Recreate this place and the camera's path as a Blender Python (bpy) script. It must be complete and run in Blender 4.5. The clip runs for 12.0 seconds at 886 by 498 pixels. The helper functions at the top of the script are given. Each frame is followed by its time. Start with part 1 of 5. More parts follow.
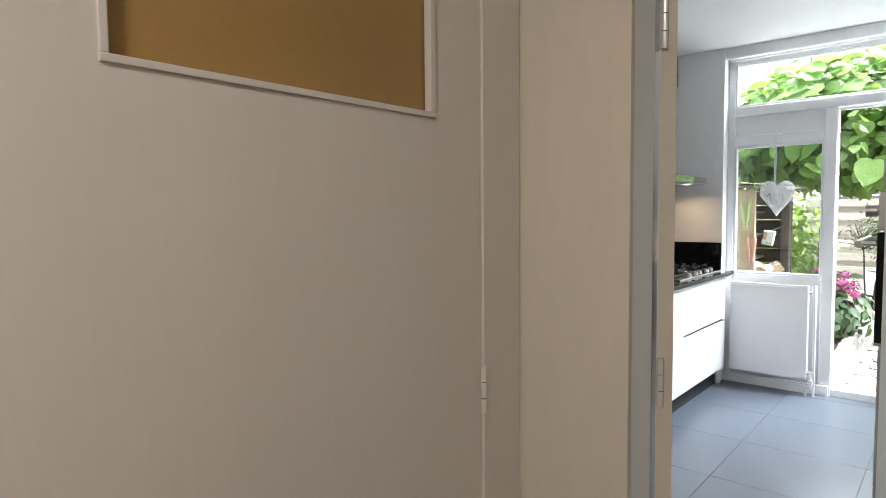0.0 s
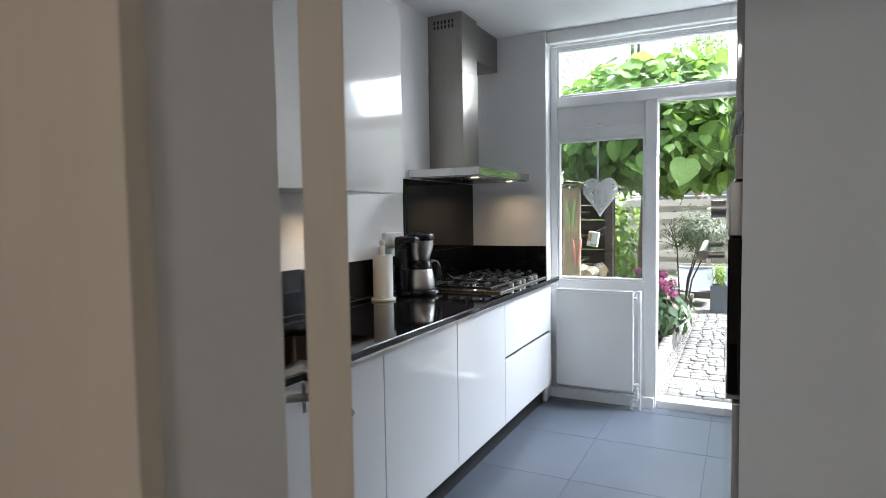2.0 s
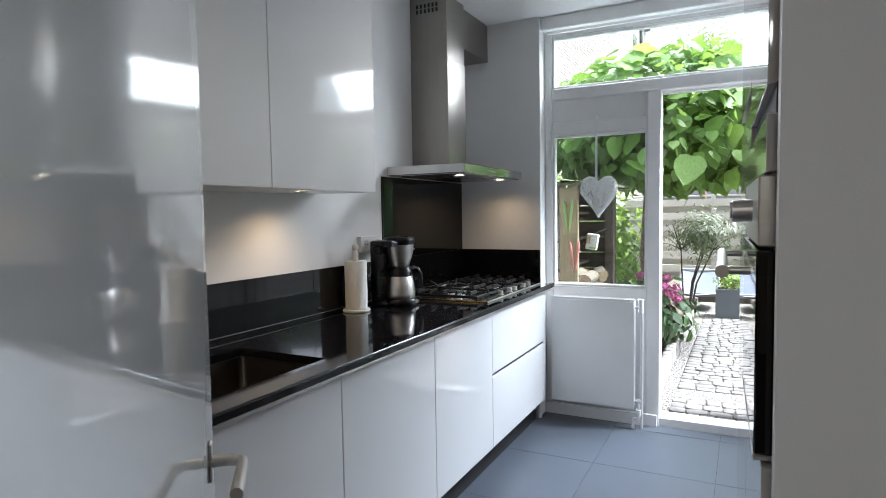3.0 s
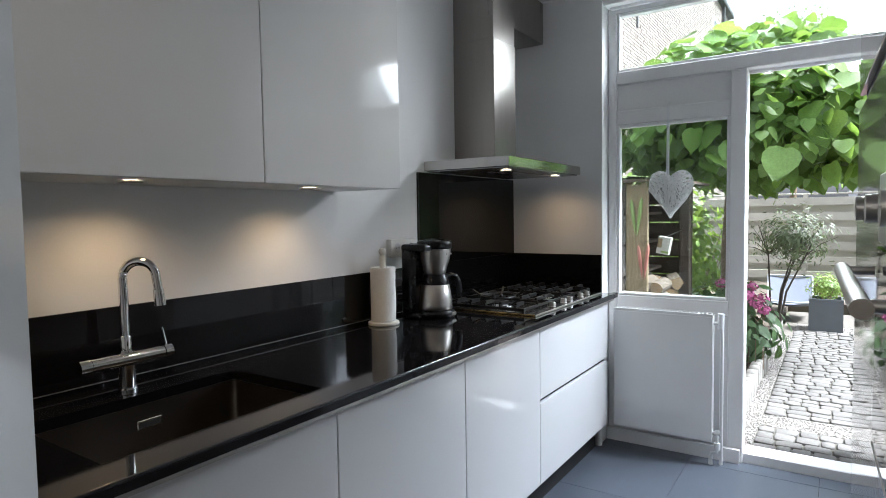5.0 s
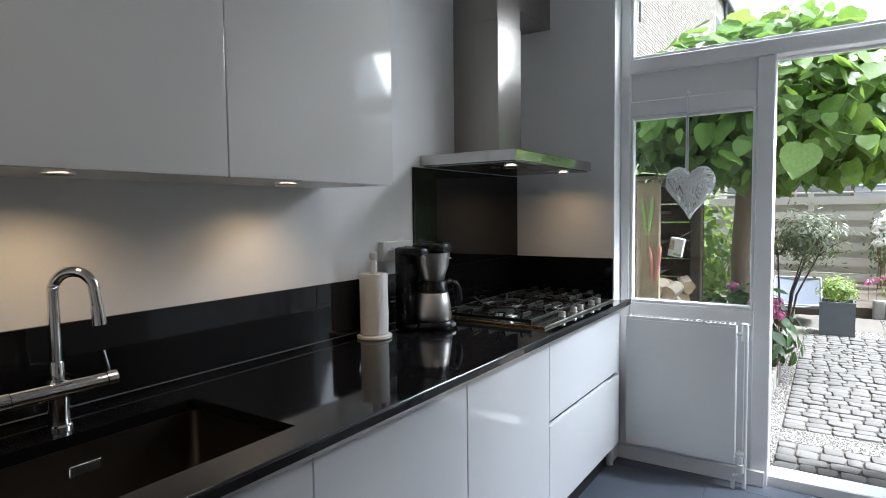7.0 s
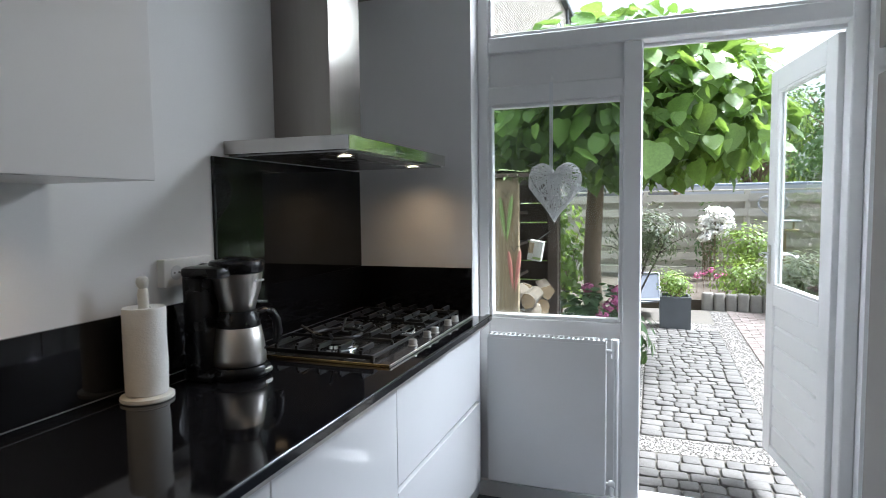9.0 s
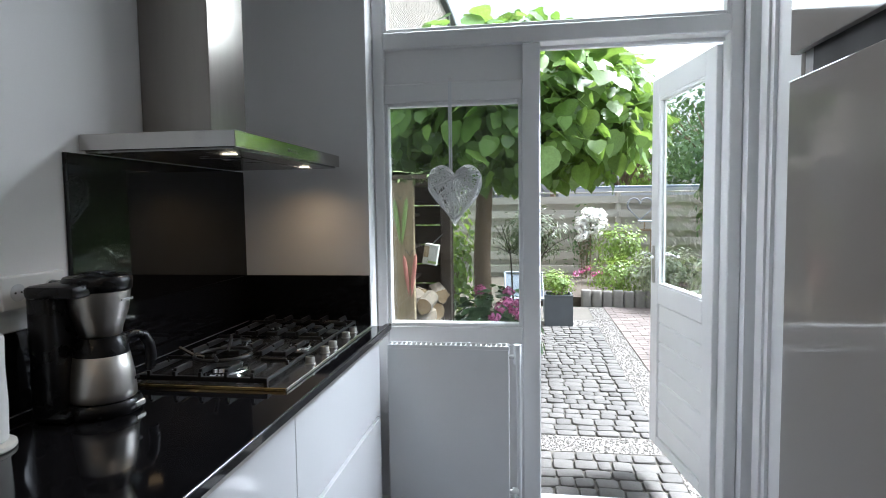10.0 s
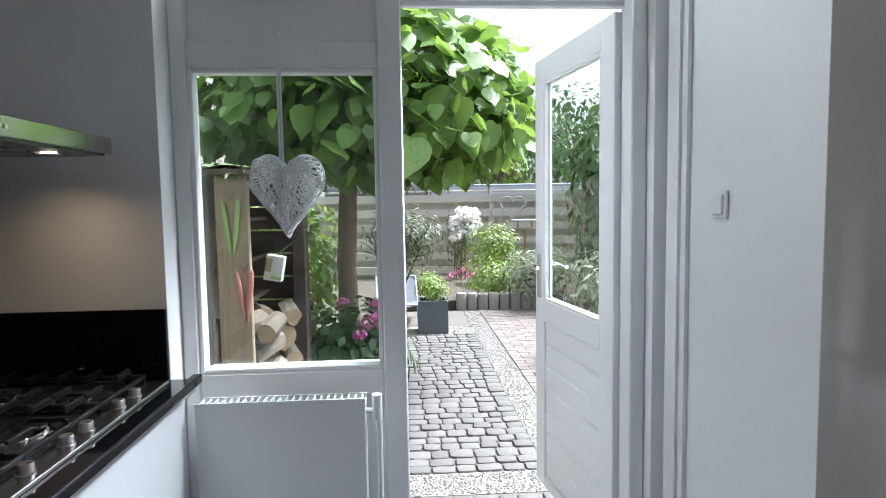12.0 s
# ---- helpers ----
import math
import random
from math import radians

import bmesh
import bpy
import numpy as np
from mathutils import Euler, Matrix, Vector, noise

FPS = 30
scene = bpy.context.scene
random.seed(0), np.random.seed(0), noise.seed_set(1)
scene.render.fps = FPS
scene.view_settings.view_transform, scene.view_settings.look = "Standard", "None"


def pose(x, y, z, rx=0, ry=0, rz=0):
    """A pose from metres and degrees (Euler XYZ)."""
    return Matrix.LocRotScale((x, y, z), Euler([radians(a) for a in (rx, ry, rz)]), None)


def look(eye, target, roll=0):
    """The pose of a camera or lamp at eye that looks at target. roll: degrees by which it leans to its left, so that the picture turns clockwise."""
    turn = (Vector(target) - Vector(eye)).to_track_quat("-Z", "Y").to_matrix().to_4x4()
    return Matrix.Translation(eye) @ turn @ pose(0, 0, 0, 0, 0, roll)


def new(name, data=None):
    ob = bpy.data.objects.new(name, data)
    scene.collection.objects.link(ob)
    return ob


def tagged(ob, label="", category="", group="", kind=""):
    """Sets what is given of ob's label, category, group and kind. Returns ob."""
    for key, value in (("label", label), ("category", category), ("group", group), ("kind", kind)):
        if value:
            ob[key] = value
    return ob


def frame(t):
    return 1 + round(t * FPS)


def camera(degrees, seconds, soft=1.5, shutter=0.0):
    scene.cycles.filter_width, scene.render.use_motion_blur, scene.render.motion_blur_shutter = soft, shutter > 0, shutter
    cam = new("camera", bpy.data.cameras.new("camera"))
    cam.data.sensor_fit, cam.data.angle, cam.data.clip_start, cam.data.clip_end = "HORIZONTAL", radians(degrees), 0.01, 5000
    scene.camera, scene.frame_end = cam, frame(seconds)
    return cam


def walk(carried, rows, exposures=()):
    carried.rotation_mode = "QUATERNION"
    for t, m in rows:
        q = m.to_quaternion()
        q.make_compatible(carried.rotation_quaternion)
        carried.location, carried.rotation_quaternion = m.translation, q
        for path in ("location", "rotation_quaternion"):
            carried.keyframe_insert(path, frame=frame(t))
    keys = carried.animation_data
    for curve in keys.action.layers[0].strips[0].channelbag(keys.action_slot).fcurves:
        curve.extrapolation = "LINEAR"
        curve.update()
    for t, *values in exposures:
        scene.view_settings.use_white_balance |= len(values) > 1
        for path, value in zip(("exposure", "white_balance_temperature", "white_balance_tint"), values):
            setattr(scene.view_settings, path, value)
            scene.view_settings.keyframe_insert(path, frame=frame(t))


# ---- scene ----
cam = camera(73.4, 12.0, soft=0.55, shutter=0.2)
PATH = [
    (0, (0.323, -0.19, 1.39), (-0.989, 1.314, 1.27), -0.5),
    (0.5, (0.258, -0.049, 1.405), (-0.958, 1.534, 1.275), -0.5),
    (1, (0.183, 0.173, 1.395), (-0.901, 1.848, 1.263), -0.3),
    (1.5, (0.135, 0.434, 1.388), (-0.829, 2.182, 1.26), -0.5),
    (2, (0.145, 0.68, 1.385), (-0.752, 2.463, 1.265), -0.9),
    (2.5, (0.131, 0.863, 1.386), (-0.755, 2.652, 1.268), -0.8),
    (3, (0.099, 1.024, 1.389), (-0.805, 2.803, 1.27), -0.9),
    (5, (0.04, 1.434, 1.385), (-1.067, 3.096, 1.271), -0.9),
    (5.5, (0.032, 1.462, 1.382), (-1.097, 3.109, 1.271), -0.9),
    (6, (0.013, 1.535, 1.378), (-1.117, 3.182, 1.264), -0.9),
    (6.5, (-0.057, 1.583, 1.385), (-1.179, 3.234, 1.267), -0.8),
    (8.5, (-0.271, 2.101, 1.413), (-1.114, 3.91, 1.282), -0.7),
    (9, (-0.319, 2.219, 1.421), (-0.99, 4.098, 1.281), -0.7),
    (9.5, (-0.38, 2.296, 1.422), (-0.849, 4.236, 1.286), -0.8),
    (10, (-0.417, 2.336, 1.432), (-0.711, 4.31, 1.291), -0.8),
    (10.5, (-0.444, 2.352, 1.429), (-0.601, 4.341, 1.291), -0.8),
    (11, (-0.452, 2.453, 1.429), (-0.493, 4.447, 1.287), -0.9),
    (11.5, (-0.424, 2.694, 1.434), (-0.365, 4.688, 1.289), -0.9),
    (12, (-0.37, 2.987, 1.451), (-0.249, 4.977, 1.297), -0.9),
]
EXPOSURES = [(0.0, 2.85, 5900, 9), (0.8, 2.7, 5900, 9), (1.5, 2.35, 5720, 9), (2.5, 2.18, 5660, 9), (5.0, 1.82, 5700, 9), (8.5, 1.66, 5680, 9), (12.0, 1.5, 5650, 9)]
walk(cam, [(t, look(eye, target, roll)) for t, eye, target, roll in PATH], EXPOSURES)

# ---- daylight and lamps ----
SUN_UP, SUN_TURN = 60.0, 78.0      # degrees above the horizon; from +y towards +x
world = bpy.data.worlds.new("sky")
scene.world = world
world.use_nodes = True
_wn = world.node_tree
_sky = _wn.nodes.new("ShaderNodeTexSky")
_sky.sky_type, _sky.sun_disc = "NISHITA", False
_sky.sun_elevation, _sky.sun_rotation = radians(SUN_UP), radians(SUN_TURN)
_sky.air_density, _sky.dust_density, _sky.ozone_density = 1.0, 6.0, 0.4
_soft = _wn.nodes.new("ShaderNodeHueSaturation")
_soft.inputs["Saturation"].default_value = 0.12
_wn.links.new(_sky.outputs[0], _soft.inputs["Color"])
_wn.links.new(_soft.outputs[0], _wn.nodes["Background"].inputs["Color"])
_wn.nodes["Background"].inputs["Strength"].default_value = 0.15


def lamp(name, kind, energy, m, color=(1, 1, 1), **more):
    data = bpy.data.lights.new(name, kind)
    data.energy, data.color = energy, color
    if kind == "SUN":
        data.angle = radians(more["angle"])
    elif kind == "AREA":
        data.shape, data.size, data.size_y = "RECTANGLE", more["size"], more["size_y"]
        data.spread = radians(more.get("spread", 180))
    elif kind == "SPOT":
        data.spot_size, data.spot_blend, data.shadow_soft_size = radians(more["cone"]), more["blend"], more["soft"]
    ob = new(name, data)
    ob.matrix_world = m
    return ob


_a, _e = radians(SUN_TURN), radians(SUN_UP)
_dir = Vector((math.sin(_a) * math.cos(_e), math.cos(_a) * math.cos(_e), math.sin(_e)))
lamp("sun", "SUN", 5.0, look(_dir * 30, (0, 0, 0)), (1.0, 0.96, 0.9), angle=14)
# the sky's light that enters by the window, the door and the top light
lamp("top_daylight", "AREA", 4.7, look((-0.45, 5.13, 2.39), (-0.45, 3.2, 0.8)), (1.0, 0.975, 0.94), size=1.25, size_y=0.33, spread=125)
lamp("door_daylight", "AREA", 5.6, look((-0.12, 5.13, 1.80), (-0.82, 3.98, 0.0)), (0.97, 0.98, 1.0), size=0.45, size_y=0.5, spread=88)
WARM = (1.0, 0.66, 0.34)

# ---- materials ----
def material(name, color, rough=0.5, metal=0.0, vary=0.06, scale=12.0, bump=0.0, fine=180.0, coat=0.0, stain=0.0, random_vary=0.0, stretch=None, spec=0.5, thin=0.0):
    """A surface with grain and broad stains; the noise is laid out in metres."""
    m = bpy.data.materials.new(name)
    m.use_nodes = True
    nt = m.node_tree
    n, k = nt.nodes, nt.links
    b = n["Principled BSDF"]
    b.inputs["Roughness"].default_value, b.inputs["Metallic"].default_value = rough, metal
    b.inputs["Coat Weight"].default_value = coat
    b.inputs["Coat Roughness"].default_value = 0.03
    b.inputs["Specular IOR Level"].default_value = spec
    co = n.new("ShaderNodeTexCoord")
    src = co.outputs["Object"]
    if stretch:
        mp = n.new("ShaderNodeMapping")
        mp.inputs["Scale"].default_value = stretch
        k.new(src, mp.inputs["Vector"])
        src = mp.outputs[0]
    broad, grain = n.new("ShaderNodeTexNoise"), n.new("ShaderNodeTexNoise")
    for t, s, d in ((broad, scale, 4), (grain, fine, 3)):
        t.inputs["Scale"].default_value, t.inputs["Detail"].default_value = s, d
        k.new(src, t.inputs["Vector"])
    both = n.new("ShaderNodeMath")
    both.operation = "MULTIPLY_ADD"
    both.inputs[1].default_value = 0.6
    k.new(broad.outputs[0], both.inputs[0])
    half = n.new("ShaderNodeMath")
    half.operation = "MULTIPLY"
    half.inputs[1].default_value = 0.4
    k.new(grain.outputs[0], half.inputs[0])
    k.new(half.outputs[0], both.inputs[2])
    ramp = n.new("ShaderNodeMapRange")
    ramp.inputs["From Min"].default_value, ramp.inputs["From Max"].default_value = 0.25, 0.75
    ramp.inputs["To Min"].default_value, ramp.inputs["To Max"].default_value = 1 - vary - stain, 1 + vary
    k.new(both.outputs[0], ramp.inputs["Value"])
    value = ramp.outputs[0]
    if random_vary:
        info, isl, mr, mul = n.new("ShaderNodeObjectInfo"), n.new("ShaderNodeNewGeometry"), n.new("ShaderNodeMapRange"), n.new("ShaderNodeMath")
        add, fr = n.new("ShaderNodeMath"), n.new("ShaderNodeMath")
        add.operation, fr.operation, mul.operation = "ADD", "FRACT", "MULTIPLY"
        k.new(info.outputs["Random"], add.inputs[0])
        k.new(isl.outputs["Random Per Island"], add.inputs[1])
        k.new(add.outputs[0], fr.inputs[0])
        mr.inputs["To Min"].default_value, mr.inputs["To Max"].default_value = 1 - random_vary, 1 + random_vary
        k.new(fr.outputs[0], mr.inputs["Value"])
        k.new(mr.outputs[0], mul.inputs[0])
        k.new(value, mul.inputs[1])
        value = mul.outputs[0]
    mix = n.new("ShaderNodeVectorMath")
    mix.operation = "SCALE"
    mix.inputs[0].default_value = color
    k.new(value, mix.inputs["Scale"])
    k.new(mix.outputs[0], b.inputs["Base Color"])
    rr = n.new("ShaderNodeMapRange")
    rr.inputs["To Min"].default_value, rr.inputs["To Max"].default_value = rough * 0.8, min(1, rough * 1.2)
    k.new(broad.outputs[0], rr.inputs["Value"])
    k.new(rr.outputs[0], b.inputs["Roughness"])
    if bump:
        bp = n.new("ShaderNodeBump")
        bp.inputs["Strength"].default_value, bp.inputs["Distance"].default_value = min(1, bump), 0.002 + 0.004 * max(0, bump - 1)
        k.new(both.outputs[0], bp.inputs["Height"])
        k.new(bp.outputs[0], b.inputs["Normal"])
    if thin:
        tr, ms = n.new("ShaderNodeBsdfTranslucent"), n.new("ShaderNodeMixShader")
        warm = n.new("ShaderNodeVectorMath")
        warm.operation = "MULTIPLY"
        warm.inputs[1].default_value = (1.35, 1.25, 0.75)
        k.new(mix.outputs[0], warm.inputs[0])
        k.new(warm.outputs[0], tr.inputs["Color"])
        ms.inputs[0].default_value = thin
        k.new(b.outputs[0], ms.inputs[1])
        k.new(tr.outputs[0], ms.inputs[2])
        k.new(ms.outputs[0], n["Material Output"].inputs["Surface"])
    return m


def glass_material(name, tint=(0.97, 0.99, 0.98), rough=0.0):
    m = bpy.data.materials.new(name)
    m.use_nodes = True
    n, k = m.node_tree.nodes, m.node_tree.links
    clear, gloss, mix, fres = n.new("ShaderNodeBsdfTransparent"), n.new("ShaderNodeBsdfGlossy"), n.new("ShaderNodeMixShader"), n.new("ShaderNodeLayerWeight")
    clear.inputs[0].default_value = (*tint, 1)
    gloss.inputs["Roughness"].default_value = rough
    fres.inputs["Blend"].default_value = 0.5
    steep, weak = n.new("ShaderNodeMath"), n.new("ShaderNodeMath")
    steep.operation, weak.operation = "POWER", "MULTIPLY_ADD"
    steep.inputs[1].default_value = 4.0
    weak.inputs[1].default_value, weak.inputs[2].default_value = 0.55, 0.022
    k.new(fres.outputs["Facing"], steep.inputs[0])
    k.new(steep.outputs[0], weak.inputs[0])
    k.new(weak.outputs[0], mix.inputs[0])
    k.new(clear.outputs[0], mix.inputs[1])
    k.new(gloss.outputs[0], mix.inputs[2])
    k.new(mix.outputs[0], n["Material Output"].inputs["Surface"])
    return m


def glow_material(name, color, strength):
    m = bpy.data.materials.new(name)
    m.use_nodes = True
    b = m.node_tree.nodes["Principled BSDF"]
    b.inputs["Emission Color"].default_value, b.inputs["Emission Strength"].default_value = (*color, 1), strength
    return m


WALL = material("white_wall_paint", (0.78, 0.78, 0.78), 0.7, vary=0.03, scale=3, bump=0.25, fine=260)
CEIL = material("white_ceiling_paint", (0.80, 0.80, 0.80), 0.8, vary=0.02, scale=3, bump=0.15)
CREAM = material("cream_hall_paint", (0.62, 0.57, 0.52), 0.22, vary=0.04, scale=5, bump=0.2, fine=90, stretch=(1, 1, 0.15))
PLASTER = material("cream_hall_plaster", (0.62, 0.55, 0.455), 0.6, vary=0.05, scale=14, bump=0.8, fine=60, stretch=(1, 1, 0.25))
TRIM = material("white_gloss_paint", (0.80, 0.80, 0.80), 0.40, vary=0.025, scale=5, bump=0.05, fine=60, spec=0.35)
LACQ = material("white_lacquer_front", (0.77, 0.77, 0.77), 0.09, vary=0.015, scale=2, coat=0.3)
GLOSSDOOR = material("white_gloss_door_paint", (0.74, 0.75, 0.76), 0.10, vary=0.02, scale=3, bump=0.01, fine=40, coat=1.0)
# the tall row's white lacquer, its shaded look put into a grey colour
LACQ_TALL = material("shaded_white_lacquer_front", (0.40, 0.375, 0.352), 0.05, vary=0.015, scale=2, coat=0.1, spec=0.4)
LACQ_BASE = material("white_satin_front", (0.77, 0.77, 0.77), 0.07, vary=0.015, scale=2, spec=0.5)
LACQ_EDGE = material("white_edge_band", (0.62, 0.63, 0.64), 0.3, vary=0.03)
CARC = material("grey_carcass", (0.45, 0.45, 0.46), 0.45, vary=0.04)
GRANITE = material("black_polished_stone", (0.006, 0.006, 0.007), 0.06, vary=0.5, scale=60, fine=700, spec=0.30)
BLACKGLASS = material("black_back_painted_glass", (0.005, 0.0045, 0.0045), 0.03, vary=0.1, spec=0.3)
STEEL = material("brushed_steel", (0.52, 0.50, 0.47), 0.36, metal=1.0, vary=0.08, scale=3, fine=300, bump=0.12, stretch=(1, 1, 14))
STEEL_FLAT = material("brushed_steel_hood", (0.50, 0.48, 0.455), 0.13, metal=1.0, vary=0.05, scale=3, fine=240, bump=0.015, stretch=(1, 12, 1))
# the hood's steel again, darkened to hold the dim reflections on the duct
STEEL_DUCT = material("brushed_steel_dim_duct", (0.33, 0.305, 0.28), 0.30, metal=1.0, vary=0.08, scale=3, fine=240, bump=0.08, stretch=(12, 12, 1))
CHROME = material("chrome", (0.78, 0.78, 0.78), 0.07, metal=1.0, vary=0.02)
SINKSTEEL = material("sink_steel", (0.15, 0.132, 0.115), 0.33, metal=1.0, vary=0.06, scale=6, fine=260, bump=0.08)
HOBSTEEL = material("dark_hob_steel", (0.22, 0.22, 0.225), 0.26, metal=0.95, vary=0.15, scale=8)
BRASS = material("brass_trim", (0.62, 0.43, 0.16), 0.25, metal=1.0, vary=0.08)
IRON = material("black_cast_iron", (0.010, 0.010, 0.010), 0.38, vary=0.3, scale=40, bump=0.4, spec=0.45)
BLACKPL = material("black_plastic", (0.007, 0.007, 0.008), 0.28, vary=0.15, scale=20, spec=0.35)
PAPER = material("white_paper_towel", (0.80, 0.79, 0.76), 0.95, vary=0.05, scale=60, bump=1.0, fine=220)
BEECH = material("pale_plastic_stand", (0.70, 0.68, 0.62), 0.5, vary=0.06)
TILE = material("dark_grey_floor_tile", (0.084, 0.096, 0.118), 0.34, vary=0.18, scale=4, bump=0.35, fine=150, random_vary=0.05, spec=0.4)
GROUT = material("grey_grout", (0.05, 0.05, 0.055), 0.9, vary=0.15, scale=30)
RAD = material("white_radiator_enamel", (0.76, 0.77, 0.77), 0.30, vary=0.02, scale=5)
OCHRE = material("ochre_frosted_glass", (0.33, 0.20, 0.065), 0.25, vary=0.08, scale=4, bump=0.6, fine=90)
PANE = glass_material("clear_window_glass")
WHITEPL = material("white_plastic", (0.78, 0.78, 0.76), 0.3, vary=0.02)
LED = glow_material("warm_spot_lens", (1.0, 0.80, 0.50), 9.0)
WICKER = material("white_wicker", (0.82, 0.82, 0.81), 0.7, vary=0.12, scale=40)
RIBBON = material("white_ribbon", (0.74, 0.76, 0.78), 0.45, vary=0.06)
COBBLE = material("grey_cobble_stone", (0.112, 0.107, 0.100), 0.85, vary=0.2, scale=9, bump=1.2, fine=70, stain=0.08, random_vary=0.16)
SAND = material("sandy_joint_soil", (0.105, 0.095, 0.08), 0.95, vary=0.25, scale=12, bump=1.2, fine=150)
GRAVEL = material("pale_gravel", (0.175, 0.166, 0.152), 0.85, vary=0.16, scale=110, random_vary=0.16, bump=0.8, fine=240)
BRICKPAVE = material("faded_red_paving_brick", (0.155, 0.130, 0.118), 0.85, vary=0.14, scale=18, bump=1.0, fine=140, random_vary=0.2)
EDGESTONE = material("concrete_edging_stone", (0.23, 0.22, 0.20), 0.9, vary=0.16, scale=16, bump=1.2, fine=100, random_vary=0.12)
SOIL = material("garden_soil", (0.07, 0.055, 0.04), 0.95, vary=0.3, scale=10, bump=1.5, fine=90)
LAWN = material("far_ground", (0.09, 0.10, 0.06), 0.95, vary=0.3, scale=2, bump=1.0)
FENCE = material("weathered_grey_wood", (0.43, 0.415, 0.365), 0.85, vary=0.16, scale=6, bump=1.0, fine=80, stretch=(0.3, 6, 8), random_vary=0.14)
OLDWOOD = material("old_brown_wood", (0.29, 0.22, 0.14), 0.85, vary=0.45, scale=7, bump=1.2, fine=70, stretch=(8, 8, 0.5), random_vary=0.08)
DARKWOOD = material("dark_stained_boards", (0.07, 0.05, 0.038), 0.8, vary=0.25, scale=8, bump=0.8, random_vary=0.2)
BARK = material("tree_bark", (0.17, 0.12, 0.083), 0.9, vary=0.3, scale=14, bump=1.6, fine=90, stretch=(3, 3, 0.6))
DARKBARK = material("dark_twig_bark", (0.055, 0.045, 0.035), 0.9, vary=0.3, scale=14, bump=1.0, fine=90)
LOGBARK = material("firewood_bark", (0.13, 0.10, 0.075), 0.92, vary=0.5, scale=16, bump=1.8, fine=80, random_vary=0.3)
LOGEND = material("cut_log_end", (0.36, 0.26, 0.16), 0.85, vary=0.35, scale=20, bump=0.6, random_vary=0.15)
LEAF = material("large_tree_leaf", (0.14, 0.235, 0.062), 0.38, vary=0.30, scale=14, bump=0.9, fine=60, random_vary=0.40, thin=0.46, spec=0.6)
SHRUB = material("bright_shrub_leaf", (0.17, 0.255, 0.065), 0.5, vary=0.2, scale=12, random_vary=0.35, thin=0.35)
DEEPLEAF = material("deep_green_leaf", (0.078, 0.14, 0.058), 0.42, vary=0.2, scale=12, random_vary=0.35, thin=0.25)
OLIVE = material("grey_green_leaf", (0.25, 0.285, 0.205), 0.55, vary=0.15, scale=12, random_vary=0.3, thin=0.2)
OLIVETREE = material("dark_grey_green_leaf", (0.09, 0.115, 0.065), 0.5, vary=0.15, scale=12, random_vary=0.35, thin=0.2)
MOSS = material("moss_roof", (0.10, 0.13, 0.045), 0.95, vary=0.3, scale=16, bump=2.0, fine=70)
PINK = material("pink_flower", (0.52, 0.15, 0.34), 0.6, vary=0.2, scale=40, random_vary=0.3, thin=0.2)
WHITEFL = material("white_flower", (0.90, 0.90, 0.90), 0.6, vary=0.04, scale=40, random_vary=0.05, thin=0.08)
ZINC = material("dark_planter_metal", (0.10, 0.11, 0.12), 0.5, vary=0.12, scale=8)
SLATE = material("blue_grey_slab", (0.36, 0.38, 0.42), 0.7, vary=0.12, scale=5)
BRICK = material("brown_house_brick", (0.25, 0.208, 0.185), 0.9, vary=0.15, scale=10, bump=1.0, random_vary=0.25)
MORTAR = material("pale_mortar", (0.36, 0.335, 0.305), 0.95, vary=0.12, scale=12)
ROOFDARK = material("dark_roof_edge", (0.06, 0.06, 0.065), 0.6, vary=0.15)
ROOFBLUE = material("blue_grey_shed_roof", (0.16, 0.19, 0.23), 0.6, vary=0.12, stretch=(1, 1, 10))
LIME = material("lime_painted_metal", (0.24, 0.33, 0.11), 0.5, vary=0.12)
CORAL = material("red_painted_metal", (0.40, 0.16, 0.13), 0.55, vary=0.2, scale=30)
CARD = material("printed_tin_box", (0.47, 0.46, 0.43), 0.5, vary=0.12, scale=20)
POLISH = material("polished_stone_edge", (0.02, 0.02, 0.022), 0.12, vary=0.2, spec=0.8)
SEAL = material("grey_sealant", (0.13, 0.13, 0.13), 0.45, vary=0.08)
FABRIC = material("blue_grey_sling_fabric", (0.13, 0.145, 0.175), 0.85, vary=0.10, scale=30, bump=0.5, fine=300)
# near-black: the shade inside gaps, slots and holes is put into the colour
BLACKGAP = material("recess_shade_black", (0.02, 0.02, 0.02), 0.7)


# ---- building helpers ----
def add_box(bm, x0, x1, y0, y1, z0, z1, bevel=0.0, m=None, seg=1):
    mat = Matrix.Translation(((x0 + x1) / 2, (y0 + y1) / 2, (z0 + z1) / 2)) @ Matrix.Diagonal((abs(x1 - x0), abs(y1 - y0), abs(z1 - z0), 1))
    made = bmesh.ops.create_cube(bm, size=1.0, matrix=(m @ mat) if m else mat)
    if bevel:
        edges = {e for v in made["verts"] for e in v.link_edges}
        bmesh.ops.bevel(bm, geom=list(edges), offset=bevel, segments=seg, affect="EDGES", profile=0.5)
    return bm


def box_bm(*a, **k):
    return add_box(bmesh.new(), *a, **k)


def add_cyl(bm, p, q, r, r2=None, seg=20, caps=True):
    p, q = Vector(p), Vector(q)
    d = q - p
    m = Matrix.Translation((p + q) / 2) @ d.to_track_quat("Z", "Y").to_matrix().to_4x4()
    bmesh.ops.create_cone(bm, cap_ends=caps, segments=seg, radius1=r, radius2=r if r2 is None else r2, depth=d.length, matrix=m)
    return bm


def cyl_bm(*a, **k):
    return add_cyl(bmesh.new(), *a, **k)


